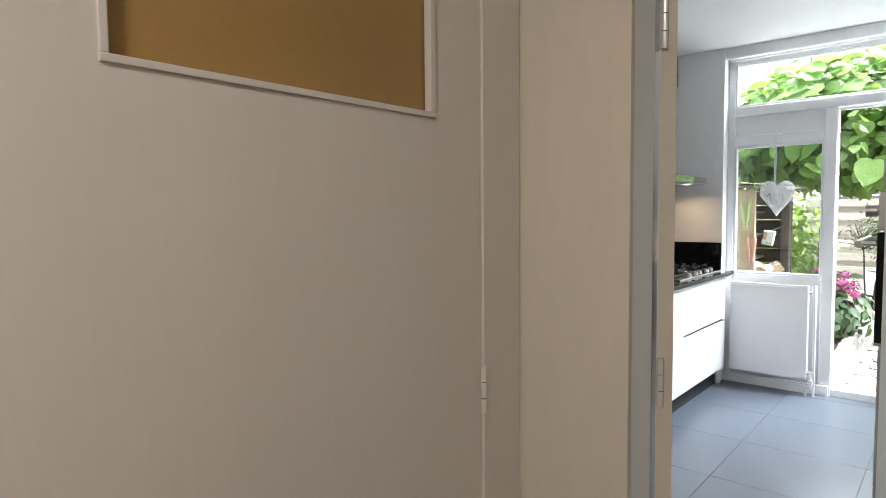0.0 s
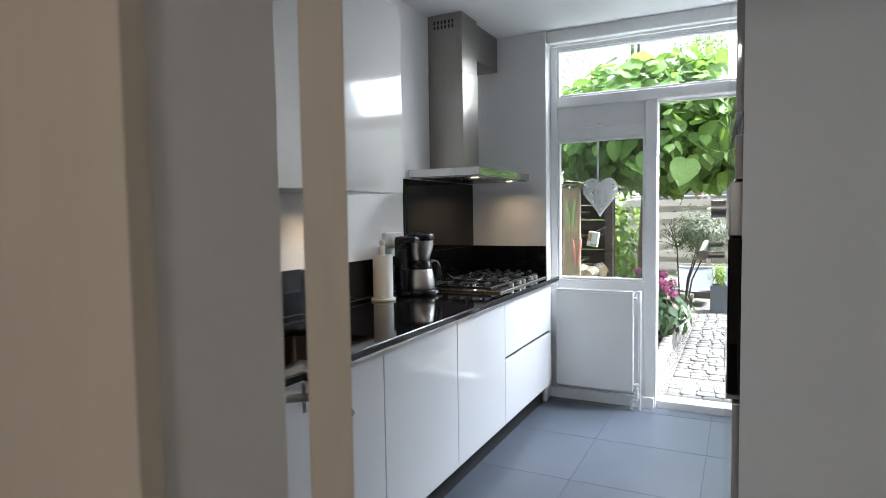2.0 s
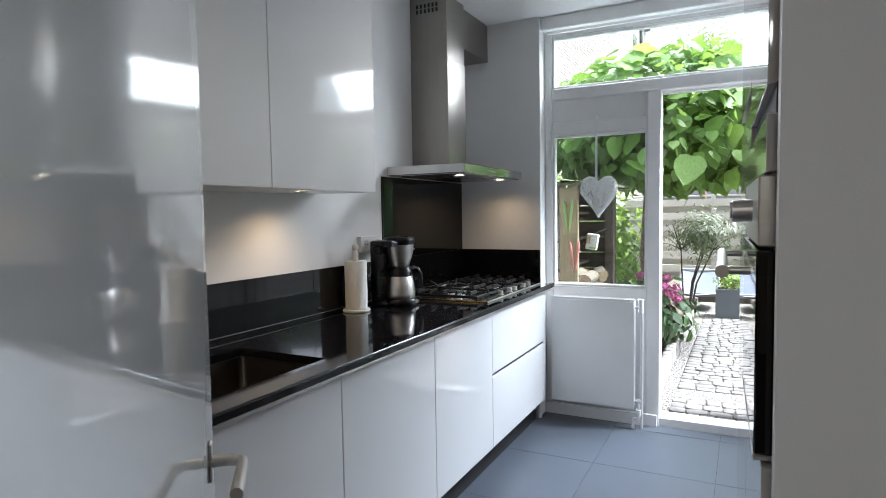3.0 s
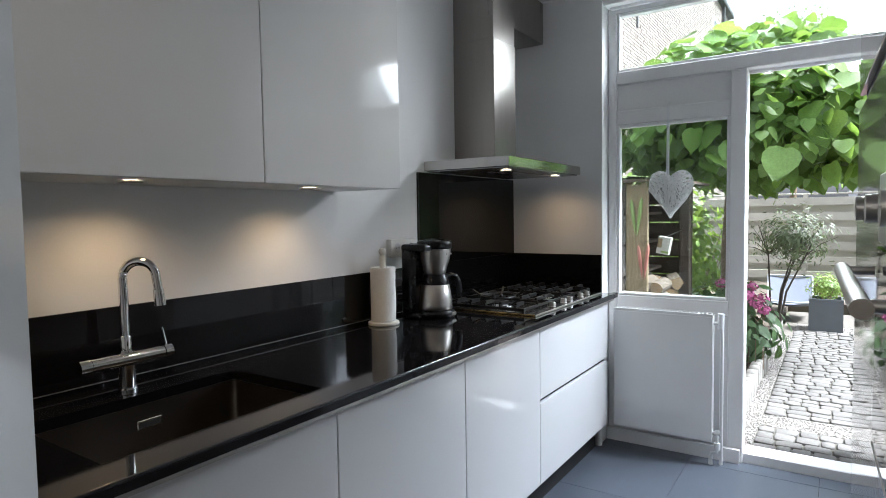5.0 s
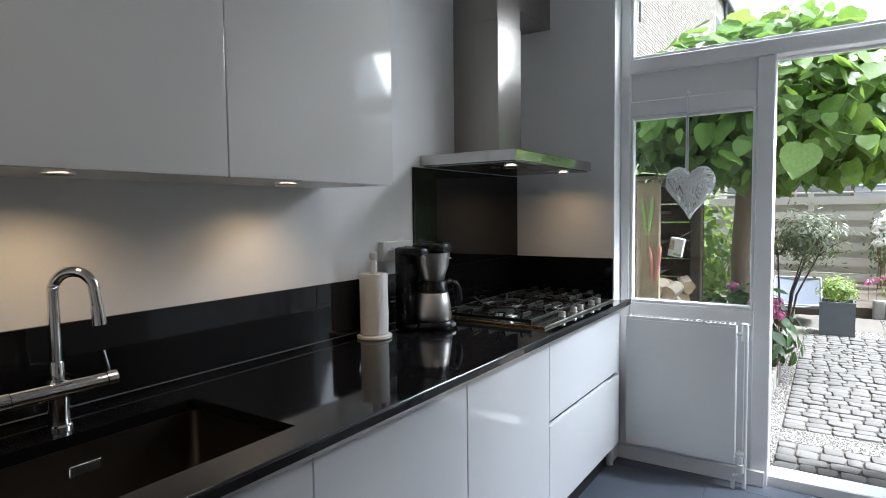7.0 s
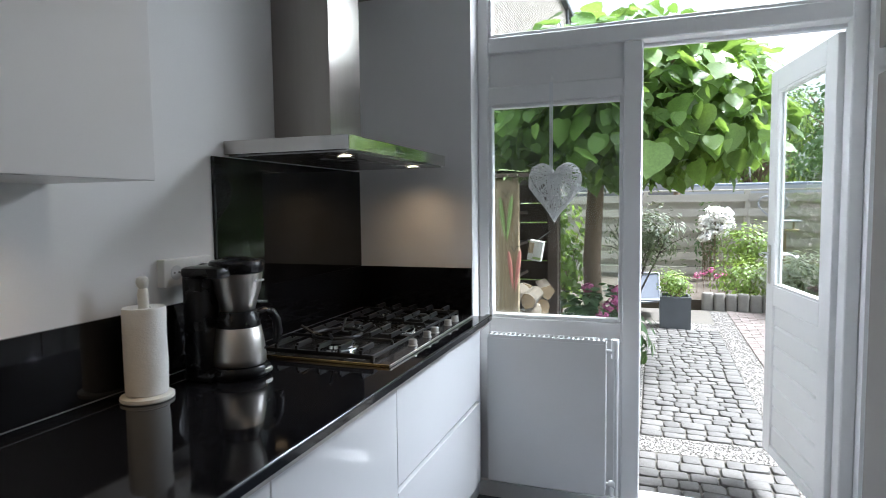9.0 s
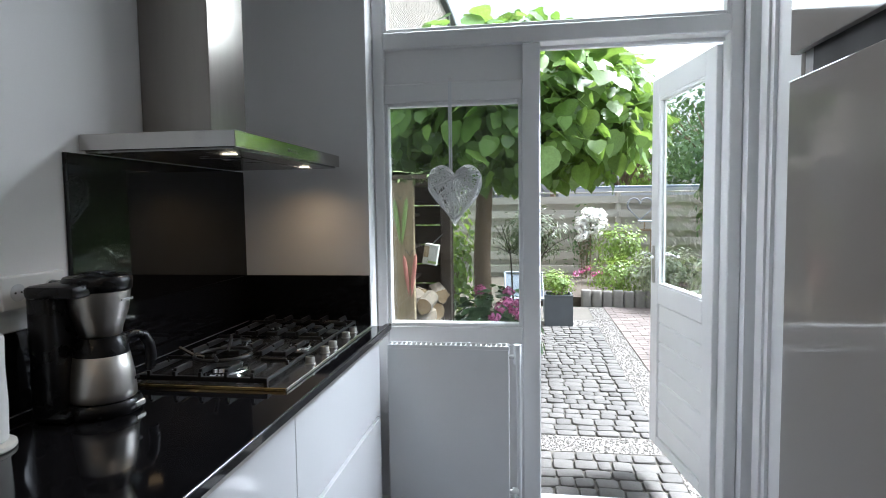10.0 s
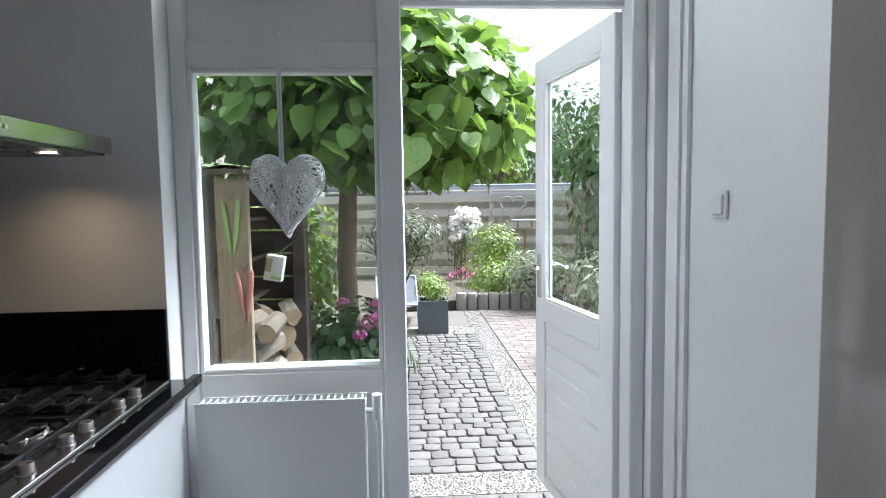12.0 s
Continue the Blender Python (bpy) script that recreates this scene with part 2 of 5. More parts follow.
def add_tube(bm, pts, r, seg=8, taper=1.0):
    """A round rod along a line of points."""
    pts = [Vector(p) for p in pts]
    rings, up = [], Vector((0.13, 0.29, 1)).normalized()
    for i, p in enumerate(pts):
        d = (pts[min(i + 1, len(pts) - 1)] - pts[max(i - 1, 0)]).normalized()
        a = d.cross(up)
        a = a.normalized() if a.length > 1e-4 else d.orthogonal().normalized()
        b = d.cross(a).normalized()
        rr = r * (1 + (taper - 1) * i / max(1, len(pts) - 1))
        rings.append([bm.verts.new(p + (a * math.cos(t) + b * math.sin(t)) * rr) for t in (2 * math.pi * s / seg for s in range(seg))])
    for u, v in zip(rings, rings[1:]):
        for s in range(seg):
            bm.faces.new((u[s], u[(s + 1) % seg], v[(s + 1) % seg], v[s]))
    bm.faces.new(rings[0])
    bm.faces.new(rings[-1][::-1])
    return bm


def add_lathe(bm, cx, cy, profile, seg=28):
    """A turned body from (radius, z) pairs round an upright axis."""
    rings = [[bm.verts.new((cx + r * math.cos(2 * math.pi * s / seg), cy + r * math.sin(2 * math.pi * s / seg), z)) for s in range(seg)] for r, z in profile]
    for u, v in zip(rings, rings[1:]):
        for s in range(seg):
            bm.faces.new((u[s], u[(s + 1) % seg], v[(s + 1) % seg], v[s]))
    bm.faces.new(rings[0][::-1])
    bm.faces.new(rings[-1])
    return bm


def finish(ob, bm, mat, smooth=False):
    bmesh.ops.recalc_face_normals(bm, faces=bm.faces)
    bm.to_mesh(ob.data)
    bm.free()
    ob.data.materials.append(mat)
    if smooth:
        ob.data.shade_smooth()
        ob.data.set_sharp_from_angle(angle=radians(40))


def solid(name, bm, mat, label="", category="", kind="", group="", smooth=False):
    """A top-level thing or piece of the setting made of one mesh."""
    ob = new(name, bpy.data.meshes.new(name))
    finish(ob, bm, mat, smooth)
    return tagged(ob, label, category, group, kind)


def thing(name, at, label, category, group="", kind=""):
    """An Empty at the thing's base, to hold its parts."""
    ob = new(name)
    ob.location = at
    ob.empty_display_size = 0.05
    return tagged(ob, label, category, group, kind)


def part(name, bm, mat, parent, label="", smooth=False):
    """One mesh, made in world places, under a thing or a part."""
    ob = new(name, bpy.data.meshes.new(name))
    finish(ob, bm, mat, smooth)
    ob.parent = parent
    ob.matrix_parent_inverse = Matrix.Translation(-parent.location) if not parent.parent else Matrix.Identity(4)
    return tagged(ob, label)


def piece(name, mesh, parent, m):
    """One more piece on a shared mesh, placed in the world."""
    ob = new(name, mesh)
    ob.parent = parent
    ob.matrix_parent_inverse = Matrix.Translation(-parent.location) if not parent.parent else Matrix.Identity(4)
    ob.matrix_basis = m
    return ob


def shared(name, bm, mat, smooth=False):
    me = bpy.data.meshes.new(name)
    bmesh.ops.recalc_face_normals(bm, faces=bm.faces)
    bm.to_mesh(me)
    bm.free()
    me.materials.append(mat)
    if smooth:
        me.shade_smooth()
    return me


def scatter_bm(verts, faces, poses):
    """Many small copies of one shape, joined."""
    v, n = np.array(verts, float), len(verts)
    allv, allf = [], []
    for i, m in enumerate(poses):
        a = np.array(m)
        allv.append(v @ a[:3, :3].T + a[:3, 3])
        allf.extend([tuple(x + i * n for x in f) for f in faces])
    return np.concatenate(allv), allf


def cloud(name, verts, faces, poses, mat, parent=None, label="", category="", smooth=False):
    vs, fs = scatter_bm(verts, faces, poses)
    me = bpy.data.meshes.new(name)
    me.from_pydata(vs.tolist(), [], fs)
    me.materials.append(mat)
    if smooth:
        me.shade_smooth()
    ob = new(name, me)
    if parent:
        ob.parent = parent
        ob.matrix_parent_inverse = Matrix.Translation(-parent.location) if not parent.parent else Matrix.Identity(4)
    return tagged(ob, label, category, kind="stuff")

# ---- the kitchen's shell ----
XW, XE, YN, YS, HC, G = -1.71, 0.50, 4.88, 1.006, 2.67, -0.12
HX, HY, DX0, DX1 = -0.40, 0.89, -0.150, 0.720     # hall: west wall and north wall; doorway: sides
FX0, FX1, FY = -1.124, 0.455, 4.99     # the garden frame: sides and inner face


def structure(name, mat, label, *boxes):
    bm = bmesh.new()
    for b in boxes:
        add_box(bm, *b)
    return solid(name, bm, mat, label, "wall" if "wall" in name else name.split("_")[0], "structure")


structure("wall_west", WALL, "smooth white painted wall behind the worktop", (XW - 0.2, XW, YS, 5.2, G, HC))
structure("wall_north", WALL, "white painted wall beside the garden frame", (XW, FX0, YN, 5.2, G, HC))
structure("wall_north_upper", WALL, "outer brick wall above the garden frame", (XW - 0.2, 1.2, 5.0, 5.2, HC, 3.3))
structure("wall_east", WALL, "white painted wall beside the garden door", (XE, 1.0, 3.63, 5.2, G, HC))
structure("wall_niche", WALL, "white wall behind the tall cupboards", (0.78, 1.0, YS, 3.63, G, HC), (0.67, 0.78, 2.172, 3.63, G, HC))
structure("wall_south", WALL, "white wall round the hall doorway", (XW, DX0 - 0.03, HY + 0.015, YS, G, HC), (DX1 + 0.03, 1.0, HY + 0.015, YS, G, HC), (DX0 - 0.03, DX1 + 0.03, HY + 0.015, YS, 2.10, HC))
structure("wall_near_cupboards", WALL, "white painted wall at the cupboards' end", (0.146, 0.78, 2.085, 2.172, 0, HC))
CEILING_SPOTS = ((-0.74, 3.3), (-0.74, 1.9))
solid("ceiling", box_bm(XW - 0.2, 1.0, YS, 5.2, HC, HC + 0.2), CEIL, "smooth white painted kitchen ceiling", "ceiling", "structure")
# hall
structure("wall_hall_west", PLASTER, "cream painted hall wall", (HX - 0.20, HX - 0.020, 0.77, HY, 0, HC), (HX - 0.20, HX, -3.0, -0.16, 0, HC), (HX - 0.20, HX, -0.16, 0.77, 2.08, HC))
structure("wall_hall_north", PLASTER, "cream plastered hall wall beside the doorway", (HX - 0.20, DX0, HY, HY + 0.015, 0, HC), (DX1, 1.4, HY, HY + 0.015, 0, HC), (DX0, DX1, HY, HY + 0.015, 2.062, HC))
structure("wall_hall_east", PLASTER, "cream painted hall wall", (1.2, 1.4, -3.0, HY, 0, HC))
structure("wall_hall_south", PLASTER, "cream painted hall wall", (HX - 0.20, 1.4, -3.2, -3.0, 0, HC))
solid("ceiling_hall", box_bm(HX - 0.20, 1.4, -3.2, YS, HC + 0.004, HC + 0.2), CEIL, "white painted hall ceiling", "ceiling", "structure")
solid("floor_hall", box_bm(HX - 0.20, 1.4, -3.2, HY + 0.01, -0.1, 0.0), GROUT, "dark tiled hall floor", "floor", "structure")
floor = solid("floor", box_bm(XW, 1.0, HY + 0.01, 5.06, -0.1, -0.004), GROUT, "dark grey large-format ceramic tile floor", "floor", "structure")

# door lining of the hall doorway
structure("trim_doorway", TRIM, "white painted door lining", (DX0 - 0.03, DX0 - 0.004, HY + 0.016, YS + 0.006, 0, 2.10), (DX1 + 0.004, DX1 + 0.03, HY + 0.016, YS + 0.006, 0, 2.10), (DX0 - 0.004, DX1 + 0.004, HY + 0.016, YS + 0.006, 2.062, 2.10))


def kitchen_door():
    """The open inner door: a leaf of 0.87 m that turns on the doorway's post."""
    hinge, turn = (-0.126, 1.056, 0.0), math.degrees(math.atan2(0.664, -0.568))
    d = thing("door_2", hinge, "open white gloss-painted flush inner door", "door", kind="structure")
    m = Matrix.Translation(hinge) @ Matrix.Rotation(radians(turn), 4, "Z")
    part("leaf", add_box(bmesh.new(), 0.0, 0.873, 0.0, 0.033, 0.01, 2.05, 0.003, m), GLOSSDOOR, d)
    part("edge_band", add_box(bmesh.new(), -0.0022, -0.0002, 0.0, 0.033, 0.01, 2.05, 0.0006, m), PLASTER, d, "cream painted door edge")
    for z in (0.98, 1.72):
        bm = bmesh.new()
        for k in range(3):
            c = m @ Vector((-0.006, 0.027, z + 0.035 * k))
            add_cyl(bm, c, c + Vector((0, 0, 0.033)), 0.007, seg=10)
        add_box(bm, -0.001, 0.03, 0.033, 0.0345, z, z + 0.10, m=m)
        part("hinge", bm, CREAM, d, "painted-over hinge")
    for y, out in ((0.0, -1), (0.033, 1)):
        bm = bmesh.new()
        add_box(bm, 0.820, 0.840, y - 0.004 if out < 0 else y, y if out < 0 else y + 0.004, 0.962, 1.028, 0.003, m)
        rose = part("rose_plate", bm, STEEL, d, "brushed steel back plate")
        line = [m @ Vector(v) for v in ((0.830, y, 0.995), (0.830, y + out * 0.035, 0.995), (0.820, y + out * 0.05, 0.995), (0.795, y + out * 0.053, 0.995), (0.70, y + out * 0.053, 0.995))]
        part("door_handle", add_tube(bmesh.new(), line, 0.0095, 14), STEEL, d, "brushed steel lever handle", True)
    return d


kitchen_door()


def hall_door():
    """The hall's cupboard door: a flush leaf with a frosted ochre pane in beads."""
    d = thing("door_3", (HX - 0.005, 0.31, 0.0), "closed cream painted door with ochre frosted pane", "door", kind="structure")
    x = HX
    bm = bmesh.new()
    add_box(bm, x - 0.04, x, -0.14, 0.753, 0.01, 1.565)
    add_box(bm, x - 0.04, x, -0.14, 0.070, 1.565, 2.06)
    add_box(bm, x - 0.04, x, 0.612, 0.753, 1.565, 2.06)
    add_box(bm, x - 0.04, x, 0.070, 0.612, 1.99, 2.06)
    part("leaf", bm, CREAM, d)
    part("pane", box_bm(x - 0.022, x - 0.016, 0.071, 0.611, 1.566, 1.989), OCHRE, d, "ochre frosted glass pane")
    for y0, y1, z0, z1 in ((0.064, 0.620, 1.561, 1.571), (0.064, 0.620, 1.985, 1.993), (0.064, 0.074, 1.571, 1.985), (0.606, 0.620, 1.571, 1.985)):
        part("glazing_bead", box_bm(x - 0.012, x + 0.004, y0, y1, z0, z1, 0.001), CREAM, d)
    bm = bmesh.new()
    for k in range(3):
        add_cyl(bm, (x + 0.006, 0.755, 0.985 + 0.033 * k), (x + 0.006, 0.755, 1.015 + 0.033 * k), 0.0065, seg=10)
    part("hinge", bm, CREAM, d, "painted-over hinge")
    for y0, y1, z0, z1 in ((0.7545, HY - 0.002, 0, 2.10), (-0.16, -0.142, 0, 2.10)):
        part("door_frame", box_bm(x - 0.02, x + 0.005, y0, y1, z0, z1, 0.003), CREAM, d)
    return d


hall_door()


# ---- the garden frame: posts, rails, glass ----
def garden_frame():
    w = thing("window_1", (-0.35, 5.03, 0.0), "white painted timber frame with window and top light", "window", kind="structure")
    y0, y1 = FY, 5.10
    for name, a in (
        ("window_frame", (FX0, -1.072, y0, y1, G, 2.60)), ("window_frame", (-0.456, -0.376, y0, y1, G, 2.137)),
        ("window_frame", (0.401, FX1, y0, y1, G, 2.60)), ("window_frame", (-1.072, 0.401, y0 - 0.004, y1, 2.137, 2.212)),
        ("window_frame", (FX0, FX1, y0 + 0.003, y1, 2.550, 2.60)), ("window_frame", (-1.072, -0.456, y0 + 0.003, y1, 1.90, 1.985)),
        ("window_sill", (-1.072, -0.456, y0 + 0.003, y1 + 0.03, 0.80, 0.888)), ("threshold", (-0.376, 0.401, y0 + 0.01, 5.14, G, 0.055))):
        part(name, box_bm(*a, bevel=0.005), TRIM, w)
    part("head_board", box_bm(FX0, FX1 + 0.045, 4.90, 5.0, 2.585, HC, 0.004), TRIM, w)
    part("blind_rail", add_box(bmesh.new(), FX0 + 0.02, FX1, 4.955, 4.988, 2.572, 2.592, 0.006), TRIM, w)
    part("panel", box_bm(-1.072, -0.456, y0 + 0.03, y1 - 0.02, 1.985, 2.137), TRIM, w, "recessed painted panel")
    part("panel", box_bm(-1.072, -0.456, y0 + 0.02, y1 - 0.02, G, 0.80), TRIM, w, "painted panel below the window")
    part("door_stop", box_bm(-0.376, 0.401, 5.066, y1 - 0.002, 2.122, 2.137, 0.002), TRIM, w)
    # glazing beads and panes
    for x0, x1, z0, z1 in ((-1.072, -0.456, 0.888, 1.90), (-1.072, 0.401, 2.212, 2.550)):
        for a in ((x0, x0 + 0.016, z0, z1), (x1 - 0.016, x1, z0, z1), (x0 + 0.016, x1 - 0.016, z0, z0 + 0.016), (x0 + 0.016, x1 - 0.016, z1 - 0.016, z1)):
            part("glazing_bead", box_bm(a[0], a[1], y0 + 0.007, y0 + 0.056, a[2], a[3], 0.003), TRIM, w)
        for yy in (y0 + 0.058, y0 + 0.074):
            p = part("pane", box_bm(x0 + 0.004, x1 - 0.004, yy, yy + 0.004, z0 + 0.004, z1 - 0.004), PANE, w)
            p.visible_shadow = False
    return w


garden_frame()
structure("wall_reveal", WALL, "white plastered reveal beside the garden door", (FX1, XE, 4.93, 5.12, G, HC))
structure("trim_east", TRIM, "white moulded door casing", (XE - 0.014, XE + 0.002, 4.765, 4.80, 0, 2.585), (XE - 0.024, XE + 0.002, 4.80, 4.825, 0, 2.585), (XE - 0.014, XE + 0.002, 4.825, 4.90, 0, 2.585))
structure("baseboard", TRIM, "white painted skirting below the radiator", (FX0 + 0.001, -0.39, 4.962, 4.989, 0.0, 0.075))


def garden_door():
    """The open garden door: a glazed upper half over grooved boards."""
    hinge = (0.374, 5.085, 0.0)
    d = thing("door_1", hinge, "open white painted half-glazed garden door with grooved panel", "door", kind="structure")
    m = Matrix.Translation(hinge) @ Matrix.Rotation(math.atan2(0.76, -0.115), 4, "Z")
    W, T, Z0, Z1 = 0.775, 0.04, 0.07, 2.112
    for x0, x1, z0, z1 in ((0.0, 0.105, Z0, Z1), (W - 0.105, W, Z0, Z1), (0.105, W - 0.105, Z1 - 0.11, Z1), (0.105, W - 0.105, 0.88, 0.985), (0.105, W - 0.105, Z0, Z0 + 0.05)):
        part("rail" if x0 == 0.105 else "stile", add_box(bmesh.new(), x0, x1, -T, 0.0, z0, z1, 0.003, m), TRIM, d)
    n = 7
    step = (0.88 - Z0 - 0.05) / n
    for k in range(n):
        z = Z0 + 0.05 + k * step
        part("board", add_box(bmesh.new(), 0.105, W - 0.105, -T + 0.008, -0.008, z + 0.0015, z + step - 0.0015, 0.008, m), TRIM, d)
    p = part("pane", add_box(bmesh.new(), 0.106, W - 0.106, -0.024, -0.018, 0.986, Z1 - 0.111, m=m), PANE, d)
    p.visible_shadow = False
    for y0, y1 in ((-T + 0.002, -0.026), (-0.016, -0.002)):
        for a in ((0.105, 0.118, 0.985, Z1 - 0.11), (W - 0.118, W - 0.105, 0.985, Z1 - 0.11), (0.118, W - 0.118, 0.985, 0.998), (0.118, W - 0.118, Z1 - 0.123, Z1 - 0.11)):
            part("glazing_bead", add_box(bmesh.new(), a[0], a[1], y0, y1, a[2], a[3], 0.002, m), TRIM, d)
    for side, out in ((-T, -1), (0.0, 1)):
        part("lock_plate", add_box(bmesh.new(), W - 0.065, W - 0.030, side + (0.0 if out > 0 else -0.005), side + (0.005 if out > 0 else 0.0), 0.99, 1.20, 0.003, m), STEEL, d, "steel lock plate")
        line = [m @ Vector(v) for v in ((W - 0.048, side, 1.15), (W - 0.048, side + out * 0.04, 1.15), (W - 0.06, side + out * 0.052, 1.15), (W - 0.16, side + out * 0.052, 1.145))]
        part("door_handle", add_tube(bmesh.new(), line, 0.010, 12), CHROME, d, "steel lever handle", True)
    for z in (0.30, 1.02, 1.86):
        bm = bmesh.new()
        c = m @ Vector((-0.008, -0.046, z))
        add_cyl(bm, c, c + Vector((0, 0, 0.09)), 0.008, seg=12)
        add_box(bm, 0.0, 0.035, -T - 0.0015, -T, z, z + 0.09, m=m)
        part("hinge", bm, STEEL, d, "steel hinge")
    return d


garden_door()


def radiator():
    r = thing("radiator", (-0.78, 4.90, 0.126), "flat white panel radiator below the window", "radiator")
    x0, x1, y0, y1, z0, z1 = -1.052, -0.514, 4.868, 4.935, 0.126, 0.815
    part("front_panel", box_bm(x0, x1, y0, y0 + 0.012, z0, z1, 0.004, seg=2), RAD, r)
    part("back_panel", box_bm(x0 + 0.01, x1 - 0.01, y1 - 0.01, y1, z0 + 0.01, z1 - 0.005, 0.003), RAD, r)
    for x in (x0, x1 - 0.004):
        part("side_cover", box_bm(x, x + 0.004, y0 + 0.012, y1 - 0.01, z0 + 0.02, z1), RAD, r)
    for z in (z1 + 0.001,):
        for a in ((x0, x1, y0 + 0.001, y0 + 0.006), (x0, x1, y1 - 0.006, y1 - 0.001)):
            part("grille_rail", box_bm(a[0], a[1], a[2], a[3], z - 0.004, z + 0.012), RAD, r)
    n = 24
    for k in range(n):
        x = x0 + 0.012 + k * (x1 - x0 - 0.024) / (n - 1)
        part("grille_slat", box_bm(x - 0.0025, x + 0.0025, y0 + 0.006, y1 - 0.006, z1 - 0.004, z1 + 0.010), RAD, r)
    for x in (-0.95, -0.62):
        part("bracket", box_bm(x - 0.015, x + 0.015, y1, 5.012, 0.25, 0.70), RAD, r)
    bm = bmesh.new()
    add_tube(bm, [(-0.514, 4.905, 0.775), (-0.475, 4.905, 0.775)], 0.010, 12)
    add_cyl(bm, (-0.478, 4.905, 0.745), (-0.478, 4.905, 0.83), 0.0165, seg=16)
    part("thermostat_valve", bm, RAD, r, "white valve head", True)
    bm = bmesh.new()
    add_tube(bm, [(-0.475, 4.905, 0.775), (-0.472, 4.905, 0.70), (-0.472, 4.905, 0.30), (-0.472, 4.905, 0.10), (-0.472, 4.905, 0.0)], 0.0095, 12)
    part("supply_pipe", bm, RAD, r, "white painted pipe", True)
    bm = bmesh.new()
    add_tube(bm, [(-0.516, 4.905, 0.17), (-0.495, 4.905, 0.17), (-0.488, 4.895, 0.16), (-0.488, 4.885, 0.10), (-0.492, 4.885, 0.07), (-0.515, 4.885, 0.065), (-0.52, 4.885, 0.04), (-0.52, 4.885, 0.0)], 0.0105, 12)
    add_cyl(bm, (-0.502, 4.905, 0.17), (-0.474, 4.905, 0.17), 0.018, seg=14)
    add_cyl(bm, (-0.488, 4.885, 0.085), (-0.488, 4.885, 0.125), 0.016, seg=14)
    part("lock_valve", bm, RAD, r, "white elbow valve", True)
    return r


radiator()


sw = thing("light_switch", (XE, 4.585, 1.40), "white wall light switch on the white wall", "light switch")
part("frame", box_bm(XE - 0.009, XE, 4.545, 4.625, 1.395, 1.475, 0.003), WHITEPL, sw)
part("rocker", add_box(bmesh.new(), XE - 0.016, XE - 0.006, 4.557, 4.613, 1.407, 1.463, 0.003), WHITEPL, sw)

# ---- the left row: cupboards, worktop, hood ----
XF, ZT = -1.068, 0.91


def finger(name, x0, x1, y0, y1, z0, z1, parent, label=""):
    return part(name, box_bm(x0, x1, y0, y1, z0, z1, 0.002, seg=2), LACQ if z0 > 1.0 else LACQ_BASE, parent, label)


def base_unit(y0, y1, drawers):
    lab = "white gloss handleless drawer unit under the hob" if drawers else "white gloss handleless base cupboard under black worktop"
    u = thing("base_cabinet", ((XW + XF) / 2, (y0 + y1) / 2, 0.0), lab, "cabinet", group="white base cupboards")
    # near-black carcass supplies the shade in the joints between fronts
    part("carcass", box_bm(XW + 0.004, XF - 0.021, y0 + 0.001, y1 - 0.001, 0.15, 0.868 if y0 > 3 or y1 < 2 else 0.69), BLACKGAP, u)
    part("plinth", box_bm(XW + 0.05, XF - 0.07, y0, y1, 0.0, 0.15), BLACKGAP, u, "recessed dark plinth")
    if drawers:
        finger("drawer_front", XF - 0.019, XF, y0 + 0.002, y1 - 0.002, 0.545, 0.865, u)
        finger("drawer_front", XF - 0.019, XF, y0 + 0.002, y1 - 0.002, 0.15, 0.525, u)
        part("grip_channel", box_bm(XF - 0.022, XF - 0.0195, y0 + 0.002, y1 - 0.002, 0.520, 0.550), BLACKGAP, u, "dark grip channel")
    else:
        finger("door", XF - 0.019, XF, y0 + 0.002, y1 - 0.002, 0.15, 0.865, u)
    part("grip_channel", box_bm(XF - 0.035, XF - 0.012, y0, y1, 0.866, 0.878), STEEL, u, "steel grip channel")
    return u


for y0, y1, dr in ((1.27, 1.92, 0), (1.92, 2.574, 0), (2.574, 3.229, 0), (3.229, 3.872, 0), (3.872, 4.80, 1)):
    base_unit(y0, y1, dr)
foot = thing("filler_panel", (-1.3, 4.84, 0.0), "white end strip of the base cupboards", "cabinet panel")
part("strip", box_bm(XW + 0.004, XF - 0.02, 4.802, 4.872, 0.15, 0.868), LACQ_EDGE, foot)
part("leg", cyl_bm((-1.13, 4.84, 0), (-1.13, 4.84, 0.15), 0.02), WHITEPL, foot)

SX0, SX1, SY0, SY1 = -1.535, -1.148, 2.005, 2.600


